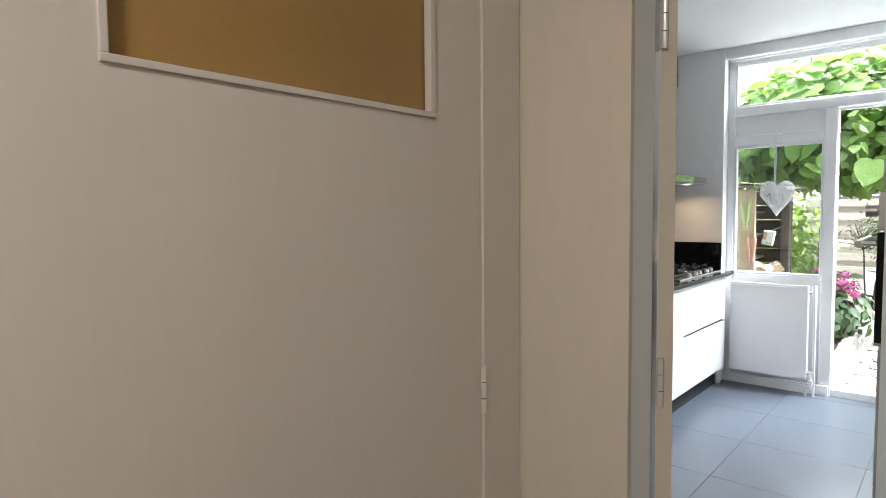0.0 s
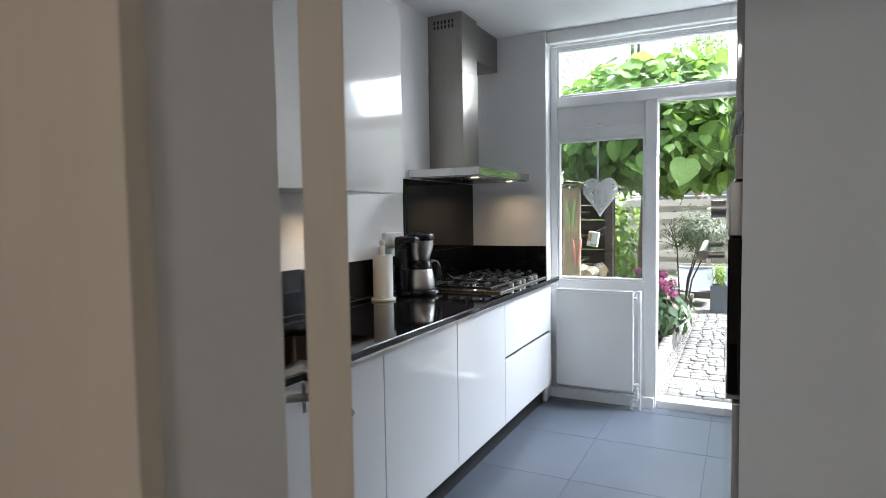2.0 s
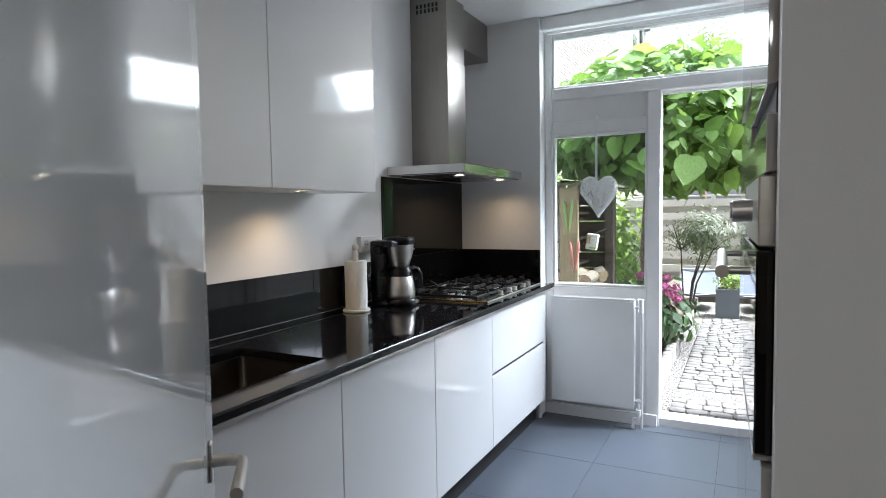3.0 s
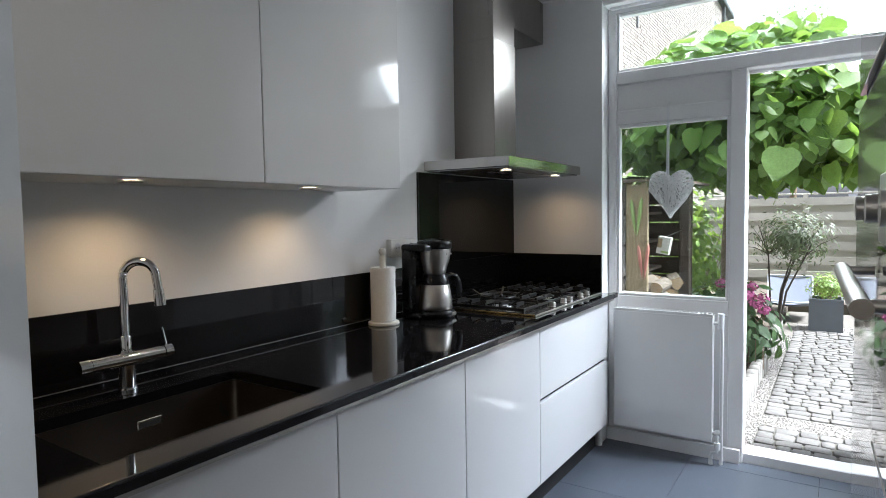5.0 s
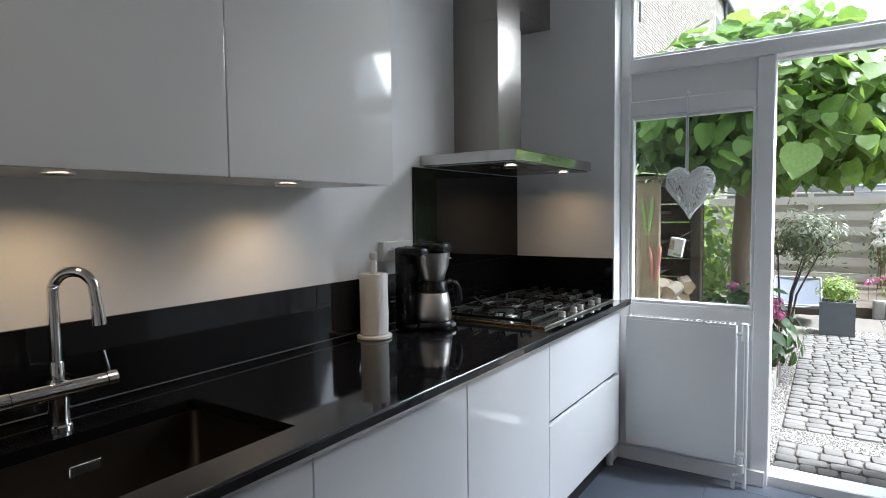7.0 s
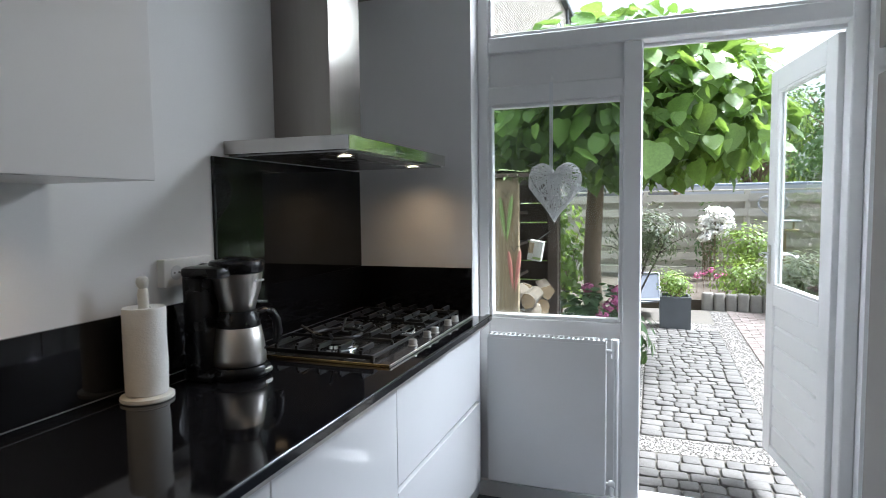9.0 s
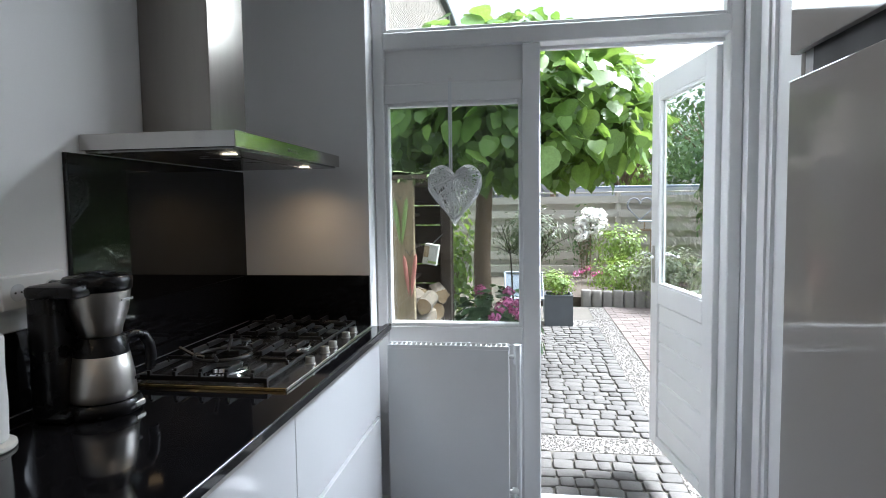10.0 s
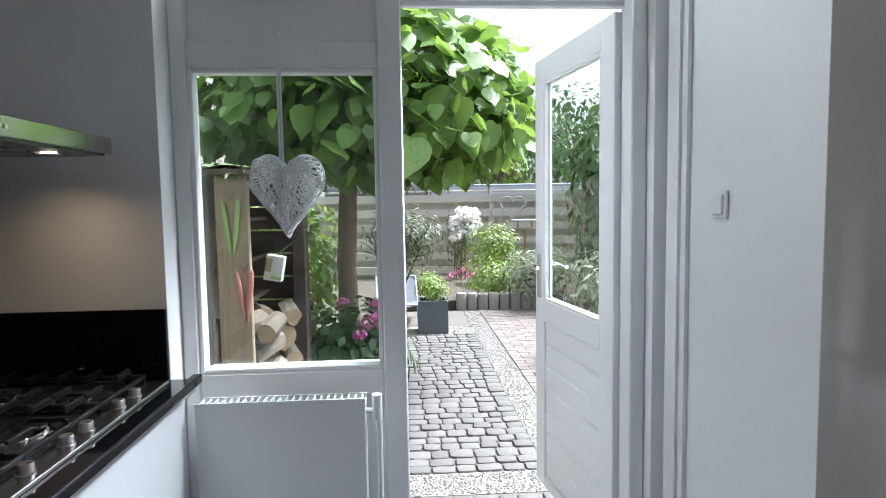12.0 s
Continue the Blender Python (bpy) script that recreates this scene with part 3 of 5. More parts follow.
def worktop():
    w = thing("worktop", (-1.4, 3.0, 0.88), "polished black stone worktop with stone upstand", "worktop")
    bm = bmesh.new()
    xe = XF + 0.022
    outer = ((XW, 1.12), (xe, 1.12), (xe, 4.872), (XW, 4.872))
    inner = ((SX0, SY0), (SX1, SY0), (SX1, SY1), (SX0, SY1))
    ring = [[bm.verts.new((x, y, z)) for x, y in c] for z in (0.882, ZT) for c in (outer, inner)]
    for i in range(4):
        j = (i + 1) % 4
        for a, b in ((0, 1), (2, 3), (0, 2), (1, 3)):
            bm.faces.new((ring[a][i], ring[a][j], ring[b][j], ring[b][i]))
    part("slab", bm, GRANITE, w)
    part("corner_tab", box_bm(XF - 0.004, -1.044, 4.8725, 4.93, 0.882, ZT, 0.002), GRANITE, w)
    part("edge_strip", box_bm(xe - 0.010, xe - 0.001, 1.12, 4.872, 0.872, 0.8815), STEEL, w, "steel strip under the front edge")
    part("edge_rim", add_tube(bmesh.new(), [(xe - 0.0015, 1.12, ZT - 0.0035), (xe - 0.0015, 4.872, ZT - 0.0035)], 0.0045, 14), POLISH, w, "rounded polished front edge", True)
    part("upstand", box_bm(XW, XW + 0.013, 1.12, 3.215, ZT, 1.135, 0.001), GRANITE, w)
    part("upstand", box_bm(XW, XW + 0.013, 3.217, 4.872, ZT, 1.135, 0.001), GRANITE, w)
    part("upstand", box_bm(XW + 0.013, FX0 - 0.002, 4.866, 4.879, ZT, 1.135, 0.001), GRANITE, w)
    part("sealant_joint", box_bm(XW + 0.0132, XW + 0.0165, 1.12, 4.865, ZT + 0.014, ZT + 0.0165), SEAL, w, "grey sealant line along the upstand")
    return w


worktop()


def rounded(x0, x1, y0, y1, r, n=6):
    pts = []
    for cx, cy, a in ((x1 - r, y1 - r, 0), (x0 + r, y1 - r, 90), (x0 + r, y0 + r, 180), (x1 - r, y0 + r, 270)):
        pts += [(cx + r * math.cos(radians(a + 90 * k / n)), cy + r * math.sin(radians(a + 90 * k / n))) for k in range(n + 1)]
    return pts


def sink():
    s = thing("sink", (-1.38, 2.3, 0.70), "undermounted brushed steel kitchen sink", "sink")
    bm, rings = bmesh.new(), []
    for off, z, r in ((0.006, 0.8815, 0.03), (-0.004, 0.8815, 0.02), (-0.004, 0.875, 0.02), (-0.008, 0.73, 0.025), (-0.018, 0.712, 0.03), (-0.04, 0.706, 0.03)):
        rings.append([bm.verts.new((x, y, z)) for x, y in rounded(SX0 - off, SX1 + off, SY0 - off, SY1 + off, r)])
    for u, v in zip(rings, rings[1:]):
        for i in range(len(u)):
            bm.faces.new((u[i], u[(i + 1) % len(u)], v[(i + 1) % len(u)], v[i]))
    bm.faces.new(rings[-1])
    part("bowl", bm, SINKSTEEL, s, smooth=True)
    part("drain", add_lathe(bmesh.new(), -1.40, 2.30, [(0.045, 0.7065), (0.045, 0.709), (0.036, 0.709), (0.034, 0.7068)]), CHROME, s, "steel drain basket", True)
    part("overflow", box_bm(SX0 + 0.005, SX0 + 0.009, 2.285, 2.355, 0.815, 0.84, 0.0018), CHROME, s, "steel overflow slot")
    # a black plate gives the hole its shade
    part("overflow_hole", box_bm(SX0 + 0.009, SX0 + 0.0105, 2.291, 2.349, 0.82, 0.835), BLACKGAP, s)
    return s


sink()


def tap():
    t = thing("tap", (-1.607, 2.305, ZT), "chrome swan-neck kitchen mixer tap on the worktop", "tap")
    x, y = -1.607, 2.305
    part("base", add_lathe(bmesh.new(), x, y, [(0.026, ZT), (0.026, ZT + 0.006), (0.022, ZT + 0.010), (0.022, ZT + 0.07), (0.024, ZT + 0.075), (0.024, ZT + 0.112), (0.016, ZT + 0.115), (0.016, ZT + 0.15), (0.0135, ZT + 0.155)]), CHROME, t, smooth=True)
    part("body", cyl_bm((x + 0.02, y - 0.105, ZT + 0.092), (x + 0.02, y + 0.095, ZT + 0.092), 0.019), CHROME, t, smooth=True)
    part("knob", cyl_bm((x + 0.02, y - 0.135, ZT + 0.092), (x + 0.02, y - 0.107, ZT + 0.092), 0.0205), CHROME, t, smooth=True)
    bm = cyl_bm((x + 0.02, y + 0.097, ZT + 0.092), (x + 0.02, y + 0.12, ZT + 0.092), 0.0205)
    add_tube(bm, [(x + 0.02, y + 0.108, ZT + 0.105), (x + 0.02, y + 0.095, ZT + 0.165)], 0.0045, 8)
    part("lever", bm, CHROME, t, smooth=True)
    R, top = 0.044, ZT + 0.316
    dx, dy = 0.75, 0.66
    line = [(x, y, ZT + 0.12), (x, y, top - 0.05)] + [(x + dx * (R - R * math.cos(a)), y + dy * (R - R * math.cos(a)), top + R * math.sin(a)) for a in (math.pi * k / 14 for k in range(15))]
    ex, ey = x + dx * 2 * R, y + dy * 2 * R
    line += [(ex + 0.004, ey + 0.003, top - 0.035)]
    part("spout", add_tube(bmesh.new(), line, 0.0125, 16), CHROME, t, smooth=True)
    part("nozzle", cyl_bm((ex + 0.004, ey + 0.003, top - 0.035), (ex + 0.007, ey + 0.005, top - 0.08), 0.0145, 0.0165), CHROME, t, smooth=True)
    return t


tap()


def wall_unit(y0, y1):
    u = thing("wall_cabinet", (-1.54, (y0 + y1) / 2, 1.488), "white gloss wall cupboard above the worktop", "cabinet", group="white wall cupboards")
    part("carcass", box_bm(XW + 0.002, -1.393, y0 + 0.001, y1 - 0.001, 1.497, 2.388), LACQ_EDGE, u)
    part("base_board", box_bm(XW + 0.002, -1.393, y0, y1, 1.489, 1.4965), WHITEPL, u)
    finger("door", -1.391, -1.372, y0 + 0.0015, y1 - 0.0015, 1.488, 2.39, u)
    return u


def spot(x, y, z, r=0.032):
    s = thing("downlight", (x, y, z), "small lit recessed spotlight with steel rim", "spotlight", group="small spotlights")
    part("rim", add_lathe(bmesh.new(), x, y, [(r, z - 0.004), (r, z - 0.0005), (r * 0.72, z - 0.0005), (r * 0.72, z - 0.004)]), STEEL, s, smooth=True)
    part("lens", add_lathe(bmesh.new(), x, y, [(r * 0.70, z - 0.0032), (r * 0.70, z - 0.0008)], 20), LED, s, "glowing warm lens")
    return s


for x, y in CEILING_SPOTS:
    spot(x, y, HC - 0.0005, 0.045)
    lamp("ceiling_spot", "SPOT", 3.4, look((x, y, HC - 0.02), (x, y, 0)), (1.0, 0.80, 0.56), cone=130, blend=1.0, soft=0.04)
for y0, y1 in ((1.31, 1.96), (1.96, 2.612), (2.612, 3.264)):
    wall_unit(y0, y1)
for y in (1.64, 2.29, 2.93):
    spot(-1.52, y, 1.4888)
    lamp("cabinet_spot", "SPOT", 1.45, look((-1.52, y, 1.478), (-1.54, y, 0.9)), WARM, cone=150, blend=1.0, soft=0.03)


def hood():
    h = thing("cooker_hood", (-1.47, 4.34, 1.58), "stainless steel chimney cooker hood", "cooker hood")
    x1, y0, y1, z0, z1 = -1.226, 3.895, 4.80, 1.603, 1.655
    bm = bmesh.new()
    add_box(bm, XW + 0.001, x1, y0, y1, z0 + 0.004, z1, 0.002)
    part("canopy", bm, STEEL_FLAT, h)
    part("underside", box_bm(XW + 0.012, x1 - 0.014, y0 + 0.014, y1 - 0.014, z0 - 0.001, z0 + 0.004), HOBSTEEL, h, "dark filter underside")
    for k in range(2):
        a = y0 + 0.06 + k * 0.40
        part("filter", box_bm(XW + 0.06, x1 - 0.12, a, a + 0.385, z0 - 0.0035, z0 - 0.001, 0.001), HOBSTEEL, h)
    for k in range(4):
        part("button", cyl_bm((x1, 4.27 + 0.022 * k, z0 + 0.028), (x1 + 0.003, 4.27 + 0.022 * k, z0 + 0.028), 0.006, seg=12), CHROME, h)
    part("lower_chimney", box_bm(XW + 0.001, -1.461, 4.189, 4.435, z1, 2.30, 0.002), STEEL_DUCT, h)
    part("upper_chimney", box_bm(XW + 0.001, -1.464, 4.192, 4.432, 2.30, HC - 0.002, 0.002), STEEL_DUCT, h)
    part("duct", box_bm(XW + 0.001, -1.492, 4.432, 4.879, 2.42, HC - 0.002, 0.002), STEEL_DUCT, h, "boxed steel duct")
    # thin black plates on the steel, coloured like the shade in slots
    for i in range(2):
        for k in range(6):
            x = XW + 0.045 + 0.026 * k
            part("vent_slot", box_bm(x, x + 0.013, 4.1905, 4.1925, 2.575 + 0.03 * i, 2.598 + 0.03 * i), BLACKGAP, h)
    return h


hood()
for y in (4.07, 4.68):
    spot(-1.335, y, 1.5990, 0.030)
    lamp("hood_spot", "SPOT", 0.9, look((-1.335, y, 1.588), (-1.36, y, 0.9)), WARM, cone=155, blend=1.0, soft=0.03)
sb = thing("splashback", (XW, 4.35, 1.1352), "black glass splashback on the wall behind the hob", "splashback")
part("pane", box_bm(XW, XW + 0.007, 3.842, 4.879, 1.1352, 1.60, 0.001), BLACKGLASS, sb)
part("edge_strip", box_bm(XW, XW + 0.009, 3.832, 3.8415, 1.1352, 1.60, 0.001), BLACKPL, sb, "dark polished edge of the glass")

# ---- on the worktop ----
def hob():
    h = thing("gas_hob", (-1.36, 4.38, ZT), "dark steel five-burner gas hob with cast iron supports", "hob")
    x0, x1, y0, y1, z = -1.615, -1.113, 3.925, 4.835, ZT
    part("plate", box_bm(x0, x1, y0, y1, z + 0.0005, z + 0.008, 0.002), HOBSTEEL, h)
    part("trim_strip", box_bm(x0, x1, y0 - 0.004, y0 + 0.002, z + 0.0005, z + 0.0095, 0.001), BRASS, h, "brass coloured edge strip")
    part("trim_strip", box_bm(x1 - 0.002, x1 + 0.003, y0 - 0.004, y1, z + 0.0005, z + 0.0095, 0.001), STEEL, h, "bright steel edge strip")
    zt = z + 0.008
    for bx, by, r in ((-1.40, 4.10, 0.062), (-1.50, 4.42, 0.036), (-1.27, 4.42, 0.040), (-1.50, 4.70, 0.040), (-1.30, 4.68, 0.030)):
        burner = part("burner", add_lathe(bmesh.new(), bx, by, [(r * 1.25, zt), (r * 1.2, zt + 0.004), (r, zt + 0.006), (r * 0.95, zt + 0.018), (r * 0.5, zt + 0.019)]), CHROME, h, "bright burner ring", True)
        part("burner_cap", add_lathe(bmesh.new(), bx, by, [(r * 0.82, zt + 0.0185), (r * 0.85, zt + 0.023), (r * 0.6, zt + 0.027), (r * 0.1, zt + 0.028)]), IRON, burner, smooth=True)
    bm = bmesh.new()
    ring = [(-1.40 + 0.088 * math.cos(a), 4.10 + 0.088 * math.sin(a), zt + 0.050) for a in (2 * math.pi * k / 28 for k in range(29))]
    add_tube(bm, ring, 0.006, 8)
    for a in (0.3, 1.87, 3.44, 5.01):
        c, s = math.cos(a), math.sin(a)
        add_tube(bm, [(-1.40 + 0.06 * c, 4.10 + 0.06 * s, zt + 0.044), (-1.40 + 0.095 * c, 4.10 + 0.095 * s, zt + 0.054), (-1.40 + 0.135 * c, 4.10 + 0.135 * s, zt + 0.080)], 0.006, 6)
    part("wok_ring", bm, IRON, h, "cast iron wok ring", True)
    for a, b in ((3.945, 4.255), (4.265, 4.565), (4.575, 4.825)):
        g = bmesh.new()
        xs, xe = x0 + 0.02, -1.185
        zg = zt + 0.036
        for y in (a, b):
            add_box(g, xs, xe, y - 0.006, y + 0.006, zt + 0.008, zt + 0.023, 0.002)
        for x in (xs, xe):
            add_box(g, x - 0.005, x + 0.005, a, b, zt + 0.010, zt + 0.022, 0.002)
        for x in (xs, xe):
            for y in (a, b):
                add_box(g, x - 0.006, x + 0.006, y - 0.006, y + 0.006, zt, zt + 0.022, 0.001)
        n = 5
        for k in range(n):
            x = xs + (k + 0.5) * (xe - xs) / n
            for y, s in ((a, 1), (b, -1)):
                add_box(g, x - 0.006, x + 0.006, min(y, y + s * 0.085), max(y, y + s * 0.085), zg - 0.008, zg + 0.009, 0.002)
                add_box(g, x - 0.005, x + 0.005, y - 0.006, y + 0.006, zt + 0.020, zg, 0.001)
        m = (a + b) / 2
        for x, s in ((xs, 1), (xe, -1)):
            add_box(g, min(x, x + s * 0.09), max(x, x + s * 0.09), m - 0.004, m + 0.004, zg - 0.006, zg + 0.006, 0.002)
            add_box(g, x - 0.005, x + 0.005, m - 0.004, m + 0.004, zt + 0.020, zg, 0.001)
        part("pan_support", g, IRON, h, "black cast iron pan support")
    for y in (4.20, 4.345, 4.43, 4.59, 4.685):
        k = part("knob", add_lathe(bmesh.new(), -1.148, y, [(0.0185, zt), (0.0185, zt + 0.003), (0.016, zt + 0.004), (0.0155, zt + 0.022), (0.0145, zt + 0.0235)]), STEEL, h, "brushed steel knob", True)
        part("pointer", box_bm(-1.146, -1.134, y - 0.001, y + 0.001, zt + 0.0235, zt + 0.0242), BLACKPL, k)
    return h


hob()


def coffee_maker():
    """Built facing +x, then turned a little towards the camera's side."""
    c = thing("coffee_maker", (-1.555, 3.715, ZT), "black and brushed steel coffee maker with thermos jug", "coffee maker")
    x, y, z = -1.525, 3.735, ZT
    bm = bmesh.new()
    add_lathe(bm, x, y, [(0.074, z), (0.079, z + 0.006), (0.079, z + 0.024), (0.074, z + 0.034), (0.05, z + 0.035)], 40)
    add_box(bm, x - 0.10, x - 0.01, y - 0.10, y, z, z + 0.03, 0.012, seg=2)
    part("base", bm, BLACKPL, c, smooth=True)
    part("switch", box_bm(x + 0.072, x + 0.0805, y - 0.002, y + 0.034, z + 0.009, z + 0.025, 0.003), STEEL, c, "steel rimmed power switch")
    part("column", add_box(bmesh.new(), x - 0.100, x - 0.035, y - 0.100, y - 0.02, z, z + 0.335, 0.018, seg=3), BLACKPL, c, "black water tank column", True)
    part("arm", add_box(bmesh.new(), x - 0.09, x + 0.03, y - 0.11, y + 0.03, z + 0.305, z + 0.338, 0.012, seg=2), BLACKPL, c, smooth=True)
    part("filter_holder", add_lathe(bmesh.new(), x, y, [(0.042, z + 0.198), (0.044, z + 0.20), (0.048, z + 0.222), (0.060, z + 0.262), (0.066, z + 0.312), (0.062, z + 0.313)], 36), STEEL, c, "brushed steel filter cone", True)
    part("badge", box_bm(x + 0.0655, x + 0.0675, y - 0.012, y + 0.024, z + 0.287, z + 0.293), CARC, c)
    part("lid", add_lathe(bmesh.new(), x, y, [(0.066, z + 0.3135), (0.070, z + 0.318), (0.071, z + 0.343), (0.066, z + 0.350), (0.040, z + 0.353), (0.036, z + 0.357), (0.02, z + 0.358)], 36), BLACKPL, c, "black plastic lid", True)
    jug = part("jug", add_lathe(bmesh.new(), x, y, [(0.066, z + 0.036), (0.069, z + 0.04), (0.069, z + 0.06), (0.066, z + 0.095), (0.058, z + 0.148), (0.056, z + 0.150)], 36), STEEL, c, "brushed steel thermos jug", True)
    part("collar", add_lathe(bmesh.new(), x, y, [(0.057, z + 0.1505), (0.054, z + 0.18), (0.050, z + 0.188), (0.048, z + 0.1975)], 36), BLACKPL, jug, smooth=True)
    dx, dy = 0.42, 0.91
    line = [(x + dx * r, y + dy * r, z + h) for r, h in ((0.045, 0.178), (0.075, 0.186), (0.098, 0.178), (0.112, 0.150), (0.116, 0.115), (0.112, 0.080))]
    bm = bmesh.new()
    add_tube(bm, line, 0.0125, 12)
    part("handle", bm, BLACKPL, jug, "black curved handle", True)
    part("emblem", box_bm(x + 0.0655, x + 0.0675, y + 0.018, y + 0.034, z + 0.078, z + 0.086, 0.0008), BLACKPL, jug)
    c.location, c.scale = (-1.566, 3.698, ZT), (1.16, 1.16, 1.02)
    return c


coffee_maker()


def paper_towel():
    t = thing("paper_towel_holder", (-1.635, 3.447, ZT), "pale upright holder with a white kitchen paper roll", "kitchen roll")
    x, y, z = -1.620, 3.447, ZT
    part("base", add_lathe(bmesh.new(), x, y, [(0.066, z), (0.069, z + 0.004), (0.068, z + 0.012), (0.060, z + 0.0155)], 36), BEECH, t, smooth=True)
    part("pole", add_lathe(bmesh.new(), x, y, [(0.014, z + 0.0155), (0.014, z + 0.285), (0.0125, z + 0.300), (0.010, z + 0.303), (0.015, z + 0.311), (0.017, z + 0.321), (0.014, z + 0.331), (0.006, z + 0.336)], 20), BEECH, t, smooth=True)
    bm, seg, rings = bmesh.new(), 48, []
    for r, h in ((0.019, 0.018), (0.050, 0.016), (0.054, 0.020), (0.0555, 0.10), (0.0545, 0.18), (0.0555, 0.245), (0.0535, 0.252), (0.019, 0.250)):
        rings.append([bm.verts.new((x + (r + (0.0012 * math.sin(5 * a + h * 40) if r > 0.03 else 0)) * math.cos(a), y + r * math.sin(a), z + h)) for a in (2 * math.pi * k / seg for k in range(seg))])
    for u, v in zip(rings, rings[1:] + rings[:1]):
        for i in range(seg):
            bm.faces.new((u[i], u[(i + 1) % seg], v[(i + 1) % seg], v[i]))
    part("paper_roll", bm, PAPER, t, "white embossed kitchen paper", True)
    return t


paper_towel()

sk = thing("wall_socket", (XW, 3.665, 1.20), "white double wall socket above the upstand", "socket")
part("plate", box_bm(XW, XW + 0.030, 3.585, 3.785, 1.192, 1.276, 0.004, seg=2), WHITEPL, sk)
for y in (3.632, 3.737):
    well = part("outlet", add_tube(bmesh.new(), [(XW + 0.030, y, 1.234), (XW + 0.0315, y, 1.234)], 0.022, 24), LACQ_EDGE, sk)
    # black discs, with the holes' shade as their colour
    for d in (-0.009, 0.009):
        part("pin_hole", cyl_bm((XW + 0.0316, y + d, 1.234), (XW + 0.0322, y + d, 1.234), 0.003, seg=10), BLACKGAP, well)
plug = thing("power_plug", (XW + 0.0325, 3.737, 1.234), "black power plug in the wall socket", "plug")
part("body", cyl_bm((XW + 0.0325, 3.737, 1.234), (XW + 0.067, 3.737, 1.234), 0.019), BLACKPL, plug)
part("cable", add_tube(bmesh.new(), [(XW + 0.067, 3.737, 1.234), (XW + 0.079, 3.739, 1.215), (XW + 0.045, 3.745, 1.12), (XW + 0.04, 3.748, 0.98), (XW + 0.067, 3.70, 0.915)], 0.0035, 8), BLACKPL, plug)


def wicker_heart():
    h = thing("hanging_heart", (-0.775, 4.94, 1.33), "white wicker heart hanging from a ribbon in the window", "heart decoration")
    cx, cy, cz, s = -0.748, 4.935, 1.503, 0.0084

    def surf(u, v):
        """u runs round the outline, v from the rim (0) to the middle (1)."""
        X, Z = 16 * math.sin(u) ** 3, 13 * math.cos(u) - 5 * math.cos(2 * u) - 2 * math.cos(3 * u) - math.cos(4 * u)
        f = 1 - v
        return X * f * s * 0.88, Z * f * 1.1 * s, 0.042 * math.sqrt(max(0, 1 - f * f))

    rnd = random.Random(5)
    bm = bmesh.new()
    rim = [(math.atan2(surf(u, 0)[1], surf(u, 0)[0]), math.hypot(surf(u, 0)[0], surf(u, 0)[1])) for u in (2 * math.pi * k / 160 for k in range(160))]
    for side in (1, -1):
        for k in range(112):
            u0, u1 = rnd.uniform(0, 6.283), rnd.uniform(0, 6.283)
            x0, z0, _ = surf(u0, 0.02)
            x1, z1, _ = surf(u1, 0.02)
            pts = []
            for i in range(9):
                t = i / 8
                x, z = x0 + (x1 - x0) * t, z0 + (z1 - z0) * t
                most = 0.99 * min(rim, key=lambda p: abs(math.remainder(p[0] - math.atan2(z, x), 2 * math.pi)))[1]
                fit = min(1.0, most / max(1e-6, math.hypot(x, z)))
                x, z = x * fit, z * fit
                pts.append((cx + x, cy + side * (0.008 + 0.036 * math.sqrt(max(0, math.sin(math.pi * t)))), cz + z))
            add_tube(bm, pts, rnd.uniform(0.0013, 0.0024), 4)
    for r in (1.0,):
        pts = [(cx + surf(u, 0)[0] * r, cy, cz + surf(u, 0)[1] * r) for u in (2 * math.pi * k / 48 for k in range(49))]
        add_tube(bm, pts, 0.0026, 6)
    part("heart", bm, WICKER, h)
    bm = bmesh.new()
    for d in (-0.004, 0.004):
        add_box(bm, -0.765 + d - 0.0035, -0.765 + d + 0.0035, cy - 0.0006 + d * 0.3, cy + 0.0006 + d * 0.3, cz + 0.03, 1.975)
    part("ribbon", bm, RIBBON, h, "pale satin ribbon")
    part("hook", add_tube(bmesh.new(), [(-0.765, 4.995, 2.0), (-0.765, 4.94, 2.0), (-0.765, 4.932, 1.99), (-0.765, 4.938, 1.975), (-0.765, 4.95, 1.978)], 0.0025, 8), TRIM, h, "small white hook")
    return h


wicker_heart()


# ---- the right row: tall cupboards with the oven ----
XR, YT = 0.130, 3.594     # the row's front and far end, before it is turned out of square
SKEW = Matrix.Translation((XR, 2.18, 0)) @ Matrix.Rotation(radians(1.8), 4, "Z") @ Matrix.Translation((-XR, -2.18, 0))


def skewed(ob):
    """Turns a finished thing with the whole row."""
    ob.location = SKEW @ ob.location
    ob.rotation_euler.z = radians(1.8)
    return ob


